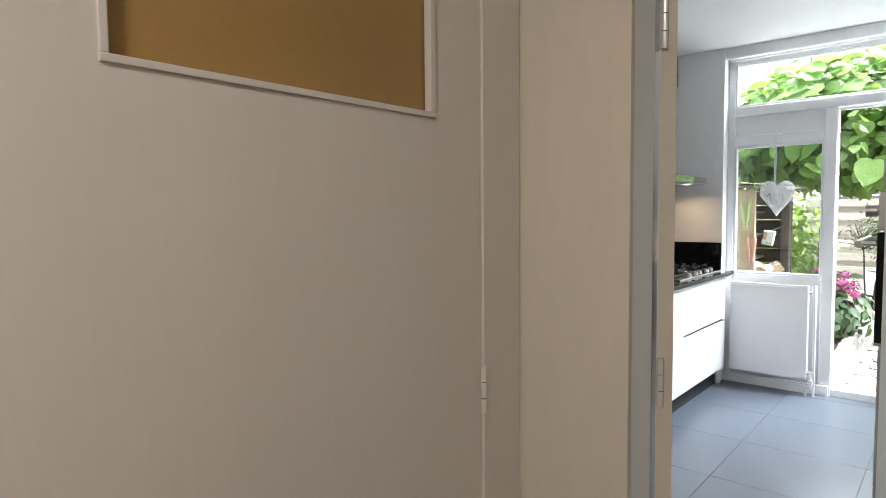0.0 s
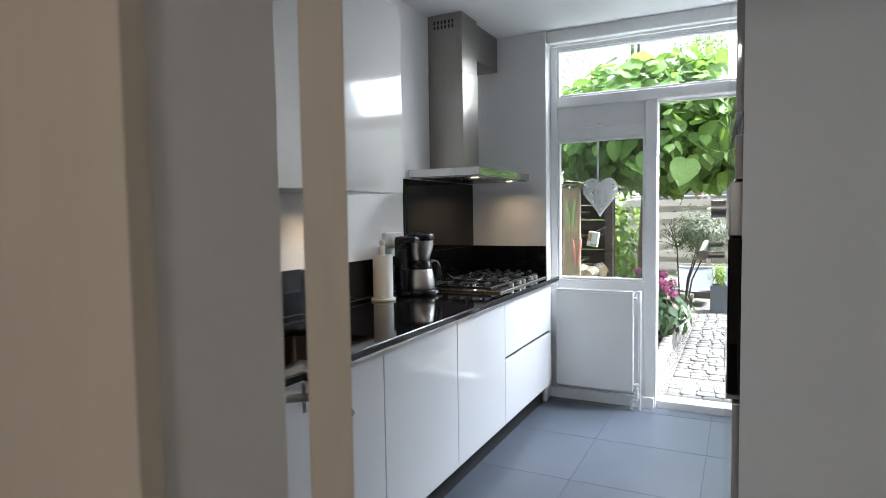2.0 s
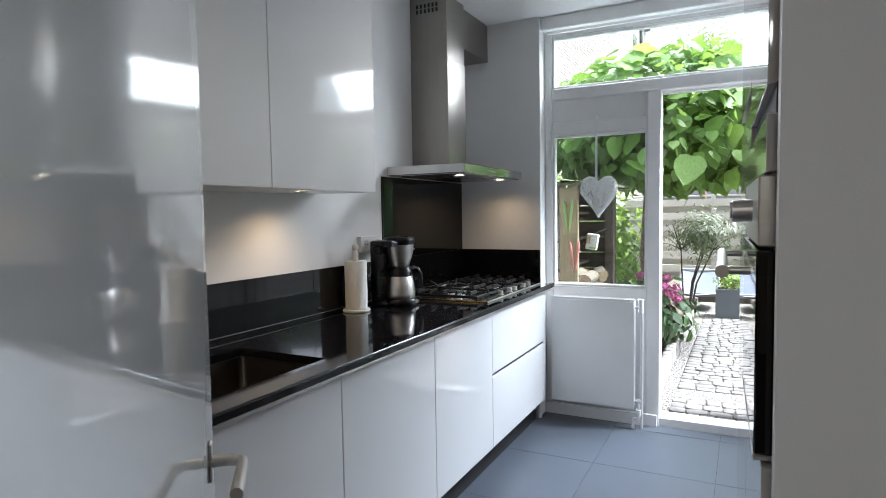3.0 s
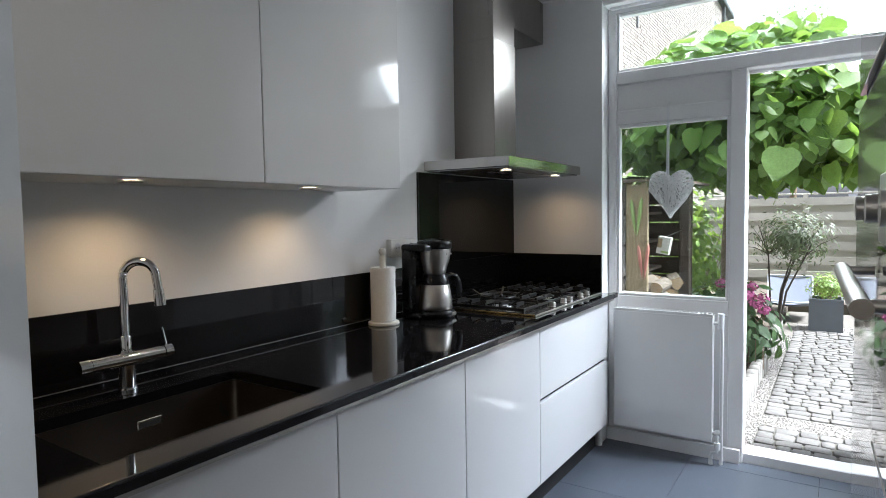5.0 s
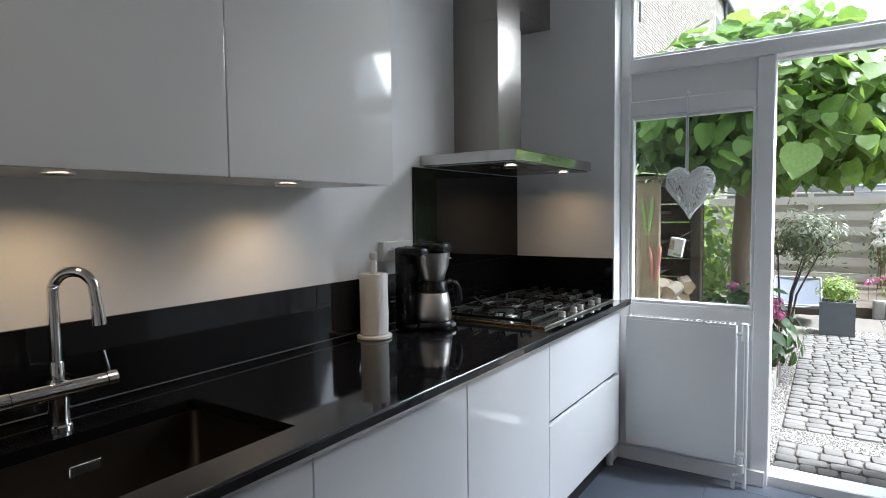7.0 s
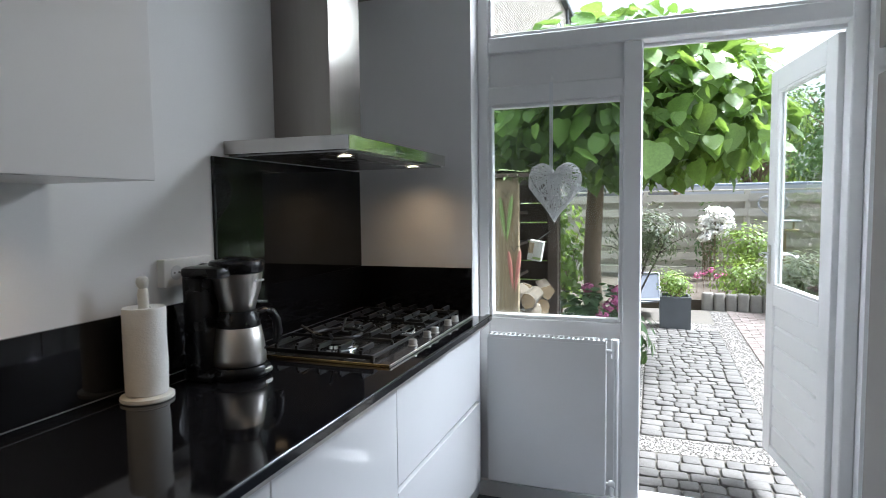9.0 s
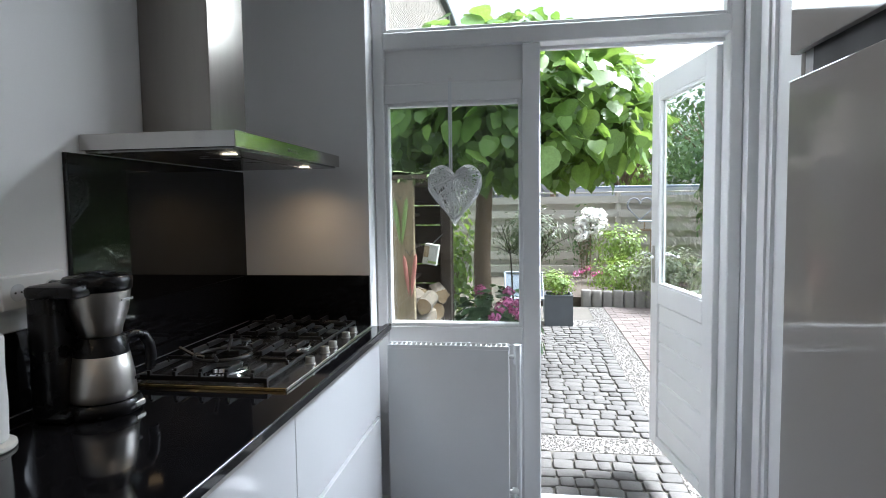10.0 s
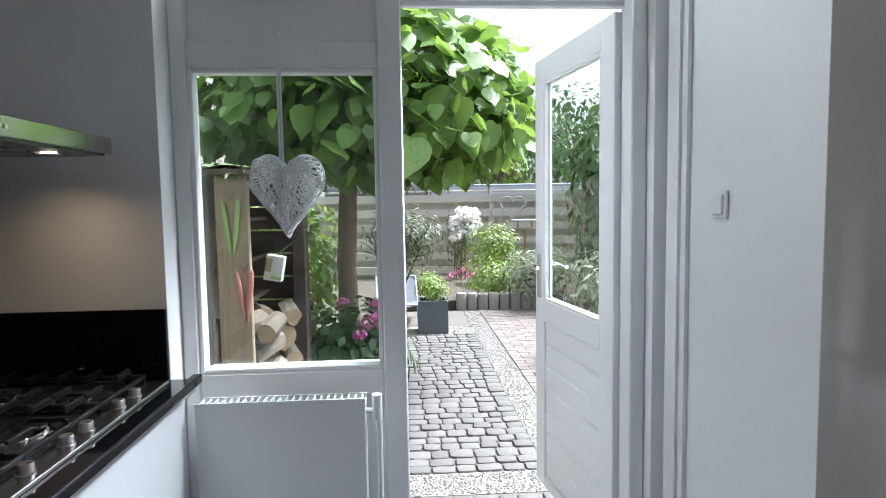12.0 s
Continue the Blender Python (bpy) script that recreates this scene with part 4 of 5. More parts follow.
def tall_unit(y0, y1, oven):
    lab = "white gloss tall cupboard with a built-in oven" if oven else "white gloss handleless tall cupboard"
    u = thing("tall_cabinet", (0.36, (y0 + y1) / 2, 0.0), lab, "cabinet", group="white tall cupboards")
    part("carcass", box_bm(XR + 0.021, 0.668, y0 + 0.001, y1 - 0.001, 0.10, 2.39), CARC, u)
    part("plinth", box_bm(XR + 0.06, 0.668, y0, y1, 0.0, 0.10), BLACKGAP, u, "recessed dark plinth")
    a, b = y0 + 0.0015, y1 - 0.0015
    g = 1.55 if oven else 1.668
    c = b - (0.045 if y1 == YT else 0.0)
    b += 0.018 if y1 == YT else 0.0
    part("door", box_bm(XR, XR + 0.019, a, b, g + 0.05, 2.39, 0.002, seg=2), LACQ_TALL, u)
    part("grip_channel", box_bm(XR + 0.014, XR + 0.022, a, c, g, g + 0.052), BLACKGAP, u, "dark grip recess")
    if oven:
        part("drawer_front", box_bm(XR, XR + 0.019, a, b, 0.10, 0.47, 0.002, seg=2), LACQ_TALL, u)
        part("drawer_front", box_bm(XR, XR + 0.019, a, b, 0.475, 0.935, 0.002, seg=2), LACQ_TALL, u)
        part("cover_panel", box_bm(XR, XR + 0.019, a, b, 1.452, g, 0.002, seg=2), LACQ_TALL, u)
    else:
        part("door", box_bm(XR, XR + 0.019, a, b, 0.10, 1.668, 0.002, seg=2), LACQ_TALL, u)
    return u


for y0, y1, o in ((2.18, 2.80, 1), (2.80, YT, 0)):
    skewed(tall_unit(y0, y1, o))
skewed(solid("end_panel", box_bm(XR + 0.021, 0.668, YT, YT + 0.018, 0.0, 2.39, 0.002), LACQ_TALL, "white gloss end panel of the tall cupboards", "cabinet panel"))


def oven():
    o = thing("oven", (0.1, 2.49, 0.945), "built-in black glass oven with steel bar handle", "oven")
    a, b, x = 2.195, 2.785, XR - 0.004
    part("control_panel", box_bm(x - 0.006, x + 0.024, a, b, 1.322, 1.447, 0.003), STEEL, o, "steel control panel")
    part("door", box_bm(x - 0.008, x + 0.024, a, b, 0.952, 1.316, 0.003), BLACKGLASS, o, "black glass oven door")
    part("door_rim", box_bm(x - 0.009, x + 0.02, a, b, 0.942, 0.952, 0.002), STEEL, o)
    for y in (2.27, 2.49, 2.71):
        part("knob", add_tube(bmesh.new(), [(x - 0.012, y, 1.385), (x - 0.045, y, 1.385)], 0.021, 20), STEEL, o, "steel knob", True)
    part("handle", add_tube(bmesh.new(), [(x - 0.062, a + 0.03, 1.275), (x - 0.062, b - 0.03, 1.275)], 0.012, 16), STEEL, o, "steel bar handle", True)
    for y in (a + 0.06, b - 0.06):
        part("handle_post", add_tube(bmesh.new(), [(x - 0.014, y, 1.275), (x - 0.062, y, 1.275)], 0.008, 12), STEEL, o, smooth=True)
    return o


skewed(oven())

# an added lamp behind the camera, unseen, that brightens the hall
hall_lamp = thing("hall_fill_lamp", (0.35, -1.05, HC - 0.14), "unseen warm opal glass lamp added to light the hall", "ceiling lamp")
part("shade", add_lathe(bmesh.new(), 0.35, -1.05, [(0.05, HC - 0.14), (0.12, HC - 0.12), (0.15, HC - 0.07), (0.14, HC - 0.02)], 32), glow_material("opal_lamp_glass", (1.0, 0.86, 0.68), 0.8), hall_lamp, smooth=True)
part("fitting", cyl_bm((0.35, -1.05, HC - 0.02), (0.35, -1.05, HC), 0.10, seg=32), WHITEPL, hall_lamp)
lamp("hall_fill_light", "AREA", 3.9, look((0.35, -1.05, HC - 0.16), (0.35, -0.7, 0)), (1.0, 0.91, 0.79), size=0.3, size_y=0.3)

# ---- the garden ----
solid("ground", box_bm(-400, 400, 5.2, 600, G - 0.4, G - 0.035), LAWN, "dark garden earth reaching the horizon", "ground", "structure")
solid("ground_under_house", box_bm(-400, 400, -400, 5.2, G - 0.4, G - 0.035), LAWN, "dark earth under and behind the house", "ground", "structure")
RND = random.Random(11)
PX0, PX1, QX0, QX1 = -0.400, 0.425, 0.425, 0.655      # cobbled path; right gravel strip
path = solid("pavement_path", box_bm(-0.53, 0.66, 5.2, 11.6, G - 0.034, G - 0.009), SAND, "grey cobbled garden path with sandy joints", "path", "structure")
terrace = solid("pavement_terrace", box_bm(0.661, 4.5, 5.2, 11.6, G - 0.034, G - 0.012), SAND, "faded red brick garden terrace", "terrace", "structure")


def stone_mesh(name, w, l, h, seed, mat):
    """A worn block with a domed top."""
    r = random.Random(seed)
    bm = bmesh.new()
    rows = []
    for z, f in ((0.0, 1.0), (h * 0.80, 0.995), (h * 0.95, 0.955), (h, 0.87)):
        ring = []
        for k in range(16):
            a = 2 * math.pi * k / 16
            c, s = math.cos(a), math.sin(a)
            e = (abs(c) ** 9 + abs(s) ** 9) ** (-1 / 9)
            j = 1 + r.uniform(-0.035, 0.035)
            ring.append(bm.verts.new((c * e * w / 2 * f * j, s * e * l / 2 * f * j, z)))
        rows.append(ring)
    for u, v in zip(rows, rows[1:]):
        for i in range(16):
            bm.faces.new((u[i], u[(i + 1) % 16], v[(i + 1) % 16], v[i]))
    top = bm.verts.new((0, 0, h * 1.015))
    for i in range(16):
        bm.faces.new((rows[-1][i], rows[-1][(i + 1) % 16], top))
    return shared(name, bm, mat, True)


def mesh_lists(me):
    return [tuple(v.co) for v in me.vertices], [tuple(p.vertices) for p in me.polygons]


# cobbles: rows across the path, a plain band of gravel between 6.10 and 6.33
COB = [stone_mesh("cobble", 1, 1, 0.05, s, COBBLE) for s in range(6)]
near, far = [], [[] for _ in COB]
y = 5.25
while y < 10.0:
    l = RND.uniform(0.095, 0.13)
    if 6.04 < y + l / 2 < 6.34:
        y = 6.345
        continue
    n = 7 if RND.random() < 0.45 else 6
    cuts = [PX0 + (PX1 - PX0) * k / n + (RND.uniform(-0.022, 0.022) if 0 < k < n else 0) for k in range(n + 1)]
    for a, b in zip(cuts, cuts[1:]):
        w = b - a
        m = Matrix.Translation(((a + b) / 2, y + l / 2 + RND.uniform(-0.008, 0.008), G - 0.047 + RND.uniform(-0.003, 0.004))) @ Matrix.Rotation(RND.uniform(-0.04, 0.04), 4, "Z") @ Matrix.Rotation(RND.uniform(-0.04, 0.04), 4, "X") @ Matrix.Rotation(RND.uniform(-0.04, 0.04), 4, "Y") @ Matrix.Diagonal((w - 0.006, l - 0.006, 1, 1))
        k = RND.randrange(len(COB))
        if y < 9.99:
            near.append((k, m))
    y += l
for i, (k, m) in enumerate(near):
    if i < 300:
        piece("cobble", COB[k], path, m)
    else:
        far[k].append(m)
for k, ms in enumerate(far):
    if ms:
        cloud("far_cobbles", *mesh_lists(COB[k]), ms, COBBLE, path, smooth=True)

# gravel strips
ico = bmesh.new()
bmesh.ops.create_icosphere(ico, subdivisions=1, radius=1.0)
ICO_V, ICO_F = [tuple(v.co) for v in ico.verts], [tuple(v.index for v in f.verts) for f in ico.faces]
ico.free()


def pebbles(x0, x1, y0, y1, n):
    out = []
    for _ in range(n):
        r = RND.uniform(0.004, 0.009)
        out.append(Matrix.Translation((RND.uniform(x0, x1), RND.uniform(y0, y1), G - 0.006 + RND.uniform(0, 0.005))) @ Euler((RND.uniform(0, 3), RND.uniform(0, 3), RND.uniform(0, 3))).to_matrix().to_4x4() @ Matrix.Diagonal((r, r * RND.uniform(0.7, 1.1), r * RND.uniform(0.5, 0.8), 1)))
    return out


GR = pebbles(-0.52, PX0 - 0.003, 5.2, 9.6, 2300) + pebbles(PX0, PX1, 6.08, 6.34, 900) + pebbles(QX0, QX1, 5.2, 11.5, 4600) + pebbles(PX0, PX1, 10.0, 10.5, 700)
cloud("gravel", ICO_V, ICO_F, GR, GRAVEL, None, "pale loose gravel strips along the cobbles", "gravel")
for a in ((-0.52, PX0 - 0.002, 5.2, 9.6), (PX0, PX1, 6.08, 6.34), (QX0 + 0.002, QX1, 5.2, 11.5), (PX0, PX1, 10.0, 10.5)):
    part("gravel_bed", box_bm(a[0], a[1], a[2], a[3], G - 0.014, G - 0.005), GRAVEL, path)

# brick terrace: half-offset courses along the path
BR = shared("paving_brick", add_box(bmesh.new(), -0.5, 0.5, -0.5, 0.5, 0, 1, 0.03), BRICKPAVE)
bl = []
for j in range(62):
    yy = 5.25 + j * 0.104
    for i in range(16):
        xx = 0.665 + 0.106 + i * 0.213 + (0.106 if j % 2 else 0)
        if xx < 4.2 and yy < 11.5:
            bl.append((xx, yy, 0.205))
    if j % 2:
        bl.append((0.665 + 0.051, yy, 0.098))
bl.sort(key=lambda p: (p[0] - 0.6) ** 2 * 2 + (p[1] - 9.0) ** 2 * 0.3)
rest = []
for i, (xx, yy, ll) in enumerate(bl):
    m = Matrix.Translation((xx, yy, G - 0.04 + RND.uniform(-0.002, 0.002))) @ Matrix.Rotation(RND.uniform(-0.01, 0.01), 4, "Z") @ Matrix.Diagonal((ll, 0.097, 0.04, 1))
    if i < 290:
        piece("brick", BR, terrace, m)
    else:
        rest.append(m)
cloud("far_bricks", *mesh_lists(BR), rest, BRICKPAVE, terrace)

# raised beds and their edging
bed = solid("ground_bed", box_bm(-3.0, -0.575, 5.25, 14.9, G - 0.03, G + 0.07), SOIL, "dark planted soil of the side bed", "flower bed", "structure")
solid("ground_back_bed", box_bm(-0.574, 4.5, 11.75, 14.9, G - 0.03, G + 0.12), SOIL, "dark planted soil of the back bed", "flower bed", "structure")
ES = [stone_mesh("edging_stone", 0.085, 0.125, 0.17, 20 + s, EDGESTONE) for s in range(3)]
edge = thing("bed_edging", (-0.545, 7.4, G - 0.03), "row of grey concrete edging stones along the bed", "edging")
for k in range(34):
    piece("stone", ES[k % 3], edge, Matrix.Translation((-0.548 + RND.uniform(-0.008, 0.008), 5.32 + 0.134 * k, G - 0.033 + RND.uniform(-0.01, 0.006))) @ Matrix.Rotation(RND.uniform(-0.05, 0.05), 4, "Z"))
edge2 = thing("back_edging", (1.4, 11.68, G - 0.03), "row of pale rounded palisade stones before the back bed", "edging")
PS = [stone_mesh("palisade", 0.15, 0.13, 0.27, 30 + s, EDGESTONE) for s in range(3)]
for k in range(22):
    piece("stone", PS[k % 3], edge2, Matrix.Translation((0.42 + 0.158 * k, 11.68 - 0.012 * k, G - 0.033 + RND.uniform(-0.02, 0.01))) @ Matrix.Rotation(RND.uniform(-0.08, 0.08), 4, "Z"))

# ---- leaves ----
def leaf_shape(kind):
    """Corner points and faces of one leaf that hangs along -z, seen from +y."""
    if kind == "heart":
        half = ((0.0, 0.0), (0.20, 0.06), (0.40, 0.0), (0.51, -0.18), (0.48, -0.42), (0.35, -0.66), (0.17, -0.86), (0.0, -1.04))
        mid = ((0.0, 0.0), (0.0, -0.12), (0.0, -0.30), (0.0, -0.50), (0.0, -0.70), (0.0, -0.86), (0.0, -0.98), (0.0, -1.08))
        v = []
        for i, (hx, hz) in enumerate(half):
            v.append((hx, -0.10 * (hx / 0.5) ** 2 - 0.16 * (hz / 1.08) ** 2 + 0.02 * (-1) ** i, hz))
        for hx, hz in mid:
            v.append((0.0, -0.16 * (hz / 1.08) ** 2 - 0.035, hz))
        for i, (hx, hz) in enumerate(half):
            v.append((-hx, -0.10 * (hx / 0.5) ** 2 - 0.16 * (hz / 1.08) ** 2 - 0.02 * (-1) ** i, hz))
        f = []
        for i in range(7):
            f += [(8 + i, 9 + i, 1 + i, i), (8 + i, 16 + i, 17 + i, 9 + i)]
        f = [tuple(dict.fromkeys(q)) for q in f]
        return v, f
    w = 0.30 if kind == "broad" else 0.14
    v = [(0, 0, 0), (w, -0.03, -0.35), (w * 0.7, -0.07, -0.7), (0, -0.16, -1), (-w * 0.7, -0.07, -0.7), (-w, -0.03, -0.35), (0, -0.05, -0.5)]
    return v, [(0, 1, 6), (1, 2, 6), (2, 3, 6), (3, 4, 6), (4, 5, 6), (5, 0, 6)]


def leaf_pose(p, out, size, droop, rnd):
    """Hangs a leaf at p with its face outwards and its tip down and out."""
    n = (Vector(out).normalized() + Vector((rnd.uniform(-0.45, 0.45), rnd.uniform(-0.45, 0.45), rnd.uniform(0.0, 0.7)))).normalized()
    tip = Vector((rnd.uniform(-0.5, 0.5), rnd.uniform(-0.5, 0.5), -droop)) + Vector(out) * 0.4
    z = -(tip - n * tip.dot(n)).normalized()
    x = n.cross(z).normalized()
    m = Matrix((x, n, z)).transposed().to_4x4()
    return Matrix.Translation(p) @ m @ Matrix.Diagonal((size, size, size, 1))


def shell(c, r, n, rnd, lo=0.72, hi=1.04, lump=0.22, squash=-1.0):
    """Places in the outer part of an uneven, lumpy crown."""
    out = []
    while len(out) < n:
        d = Vector((rnd.gauss(0, 1), rnd.gauss(0, 1), rnd.gauss(0, 1))).normalized()
        if d.z < squash:
            continue
        f = (1 + lump * noise.noise(d * 2.3 + Vector(c))) * rnd.uniform(lo, hi)
        if noise.noise(d * 5.0 + Vector(c) * 1.7) < -0.42:
            continue
        out.append((Vector(c) + Vector((d.x * r[0], d.y * r[1], d.z * r[2])) * f, Vector((d.x / r[0], d.y / r[1], d.z / r[2])).normalized()))
    return out


def shrub(name, c, r, n, size, mat, label, category, kind="broad", seed=1, droop=0.3, stems=7, lo=0.35, base=None):
    rnd = random.Random(seed)
    z0 = c[2] - r[2] if base is None else base
    t = thing(name, (c[0], c[1], z0), label, category)
    bm = bmesh.new()
    for k in range(stems):
        a = rnd.uniform(0, 6.28)
        tip = (c[0] + r[0] * 0.6 * math.cos(a), c[1] + r[1] * 0.6 * math.sin(a), c[2] + r[2] * rnd.uniform(0.0, 0.6))
        add_tube(bm, [(c[0] + 0.05 * math.cos(a), c[1] + 0.05 * math.sin(a), z0 - 0.02), ((c[0] * 1.2 + tip[0] * 0.8) / 2, (c[1] * 1.2 + tip[1] * 0.8) / 2, (z0 + tip[2]) / 2), tip], 0.009, 5, 0.4)
    part("branchwork", bm, BARK, t)
    v, f = leaf_shape(kind)
    cloud("foliage", v, f, [leaf_pose(p, o, size * rnd.uniform(0.6, 1.25), droop, rnd) for p, o in shell(c, r, n, rnd, lo, 1.06)], mat, t)
    return t


def globe_tree():
    rnd = random.Random(3)
    bx, by, z0 = -0.90, 8.30, G + 0.06
    t = thing("tree", (bx, by, z0), "globe-shaped tree with large heart-shaped green leaves", "tree")
    bm = bmesh.new()
    add_tube(bm, [(bx, by, z0 - 0.05), (bx + 0.01, by, 0.25), (bx - 0.01, by + 0.01, 0.9), (bx + 0.02, by, 1.5), (bx + 0.03, by, 1.85)], 0.095, 14, 0.8)
    part("trunk", bm, BARK, t, smooth=True)
    c, r = (-0.66, 8.2, 2.32), (1.36, 1.42, 0.84)
    bm = bmesh.new()
    for k in range(26):
        a, e = rnd.uniform(0, 6.28), rnd.uniform(-0.25, 1.2)
        d = Vector((math.cos(a) * math.cos(e) * r[0], math.sin(a) * math.cos(e) * r[1], math.sin(e) * r[2])) * 0.85
        p, q = Vector((bx + 0.03, by, 1.82)), Vector(c) + d
        add_tube(bm, [p, (p + q) / 2 + Vector((rnd.uniform(-0.12, 0.12), rnd.uniform(-0.12, 0.12), 0.10)), q], 0.030, 6, 0.25)
    part("branchwork", bm, BARK, t)
    crown = part("crown", add_tube(bmesh.new(), [(bx + 0.03, by, 1.84), (bx + 0.05, by, 2.4)], 0.03, 6, 0.4), BARK, t)
    v, f = leaf_shape("heart")
    poses = []
    for p, o in shell(c, r, 4300, rnd, 0.55, 1.05, 0.16):
        d = Vector(((p.x - c[0]) / r[0], (p.y - c[1]) / r[1], (p.z - c[2]) / r[2]))
        boxy = 1.0 if d.z > 0.15 else d.length / max(1e-3, (abs(d.x) ** 3 + abs(d.y) ** 3 + abs(d.z) ** 3) ** (1 / 3))
        p = Vector((c[0] + d.x * r[0] * boxy * 0.97, c[1] + d.y * r[1] * boxy * 0.97, c[2] + d.z * r[2] * boxy * (0.96 if d.z > 0 else 0.74)))
        poses.append(leaf_pose(p, o + Vector((rnd.uniform(-1.1, 1.1), rnd.uniform(-1.1, 1.1), rnd.uniform(-0.1, 1.5))), 0.09 + 0.13 * rnd.random() ** 1.6, 1.0, rnd))
    poses.append(leaf_pose(Vector((-0.32, 6.72, 1.86)), (0, -1, 0.15), 0.27, 1.4, rnd))
    poses.sort(key=lambda m: m.translation.y)
    me = bpy.data.meshes.new("leaf")
    me.from_pydata(v, [], f)
    me.materials.append(LEAF)
    me.shade_smooth()
    for m in poses[:280]:
        piece("leaf", me, crown, m)
    cloud("far_leaves", v, f, poses[280:], LEAF, crown, smooth=True)
    return t


globe_tree()


def flower_heads(name, spots, mat, label, category, r=0.05, n=60, seed=4, base=0.0):
    rnd = random.Random(seed)
    c = spots[0]
    t = thing(name, (c[0], c[1], base), label, category)
    v, f = leaf_shape("broad")
    for c in spots:
        poses = [leaf_pose(p, o, r * 0.75, 0.2, rnd) for p, o in shell(c, (r, r, r * 0.8), n, rnd, 0.8, 1.0, 0.05)]
        cloud("flower_head", v, f, poses, mat, t)
    for c in spots:
        part("stalk", add_tube(bmesh.new(), [(c[0], c[1], base), (c[0], c[1], c[2])], 0.003, 4), BARK, t)
    return t


shrub("hydrangea", (-0.84, 7.62, 0.30), (0.50, 0.44, 0.42), 820, 0.13, DEEPLEAF, "dark green hydrangea bush in the side bed", "shrub", seed=21, base=G + 0.07)
flower_heads("hydrangea_flowers", [(-0.62, 7.40, 0.63), (-0.56, 7.36, 0.56), (-0.68, 7.34, 0.58), (-0.86, 7.45, 0.72), (-0.52, 7.52, 0.59), (-0.62, 7.56, 0.69), (-0.73, 7.30, 0.52), (-0.50, 7.42, 0.50)], PINK, "pink round hydrangea flower heads", "flowers", 0.05, 70, base=G + 0.07)
shrub("leafy_shrub", (-1.45, 9.4, 0.75), (0.55, 0.45, 0.85), 900, 0.10, SHRUB, "bright green leafy shrub beside the log store", "shrub", seed=22, base=G + 0.07)
shrub("leafy_shrub", (-2.3, 10.6, 1.0), (0.9, 0.6, 1.2), 1200, 0.12, SHRUB, "tall bright green shrub at the garden's side", "shrub", seed=29, base=G + 0.07)


def small_tree():
    rnd = random.Random(8)
    t = thing("olive_tree", (-0.52, 9.7, G + 0.05), "small airy multi-stemmed grey-green tree", "tree")
    bm, tips = bmesh.new(), []
    for k in range(5):
        a = rnd.uniform(0, 6.28)
        p = [(-0.58 + 0.04 * math.cos(a), 9.7 + 0.04 * math.sin(a), G + 0.03), (-0.55 + 0.10 * math.cos(a), 9.7 + 0.10 * math.sin(a), 0.40), (-0.45 + 0.22 * math.cos(a), 9.7 + 0.2 * math.sin(a), 0.85), (-0.42 + 0.36 * math.cos(a), 9.7 + 0.3 * math.sin(a), 1.2)]
        add_tube(bm, p, 0.015, 7, 0.35)
        for j in range(6):
            b, s = Vector(p[2]), Vector((rnd.uniform(-0.3, 0.3), rnd.uniform(-0.25, 0.25), rnd.uniform(0.0, 0.35)))
            add_tube(bm, [b, b + s * 0.5 + Vector((0, 0, 0.03)), b + s], 0.007, 5, 0.4)
    part("trunk", bm, DARKBARK, t)
    v, f = leaf_shape("narrow")
    cloud("crown", v, f, [leaf_pose(p, o, rnd.uniform(0.05, 0.09), 0.2, rnd) for p, o in shell((-0.42, 9.7, 1.06), (0.46, 0.40, 0.36), 1500, rnd, 0.25, 1.08, 0.5)], OLIVETREE, t)
    return t


small_tree()

pl = thing("planter", (-0.07, 10.21, G), "dark grey square metal planter on the path", "planter")
bm = bmesh.new()
for a in ((-0.25, 0.11, 10.03, 10.055), (-0.25, 0.11, 10.365, 10.39), (-0.25, -0.225, 10.055, 10.365), (0.085, 0.11, 10.055, 10.365), (-0.225, 0.085, 10.055, 10.365)):
    add_box(bm, a[0], a[1], a[2], a[3], G - 0.012, G + (0.34 if a[0] == -0.225 and a[1] == 0.085 else 0.40))
part("box", bm, ZINC, pl)
part("rim", box_bm(-0.253, 0.113, 10.025, 10.032, G + 0.375, G + 0.403, 0.002), ZINC, pl)
shrub("box_bush", (-0.07, 10.21, 0.42), (0.22, 0.20, 0.17), 900, 0.035, SHRUB, "clipped round box bush in the planter", "shrub", seed=23, droop=0.1, base=0.22)
shrub("golden_bush", (1.20, 13.5, 0.66), (0.52, 0.42, 0.46), 1200, 0.07, SHRUB, "yellow-green rounded bush in the back bed", "shrub", seed=24, base=0.0)
shrub("spirea", (0.93, 11.95, 0.30), (0.50, 0.36, 0.36), 1500, 0.05, SHRUB, "low pale green spreading bush in the back bed", "shrub", seed=25, base=0.0)
shrub("lavender", (1.62, 11.75, 0.30), (0.62, 0.45, 0.48), 2600, 0.10, OLIVE, "grey-green lavender clump in the back bed", "shrub", "narrow", seed=26, droop=-0.6, base=0.0)
shrub("low_bush", (-0.15, 12.6, 0.18), (0.34, 0.3, 0.22), 500, 0.05, SHRUB, "low green bush in the back bed", "shrub", seed=27, base=0.0)
shrub("rose_bush", (0.62, 14.35, 0.8), (0.30, 0.18, 0.7), 300, 0.07, DEEPLEAF, "green rambling bush on the fence", "shrub", seed=28, base=0.0)
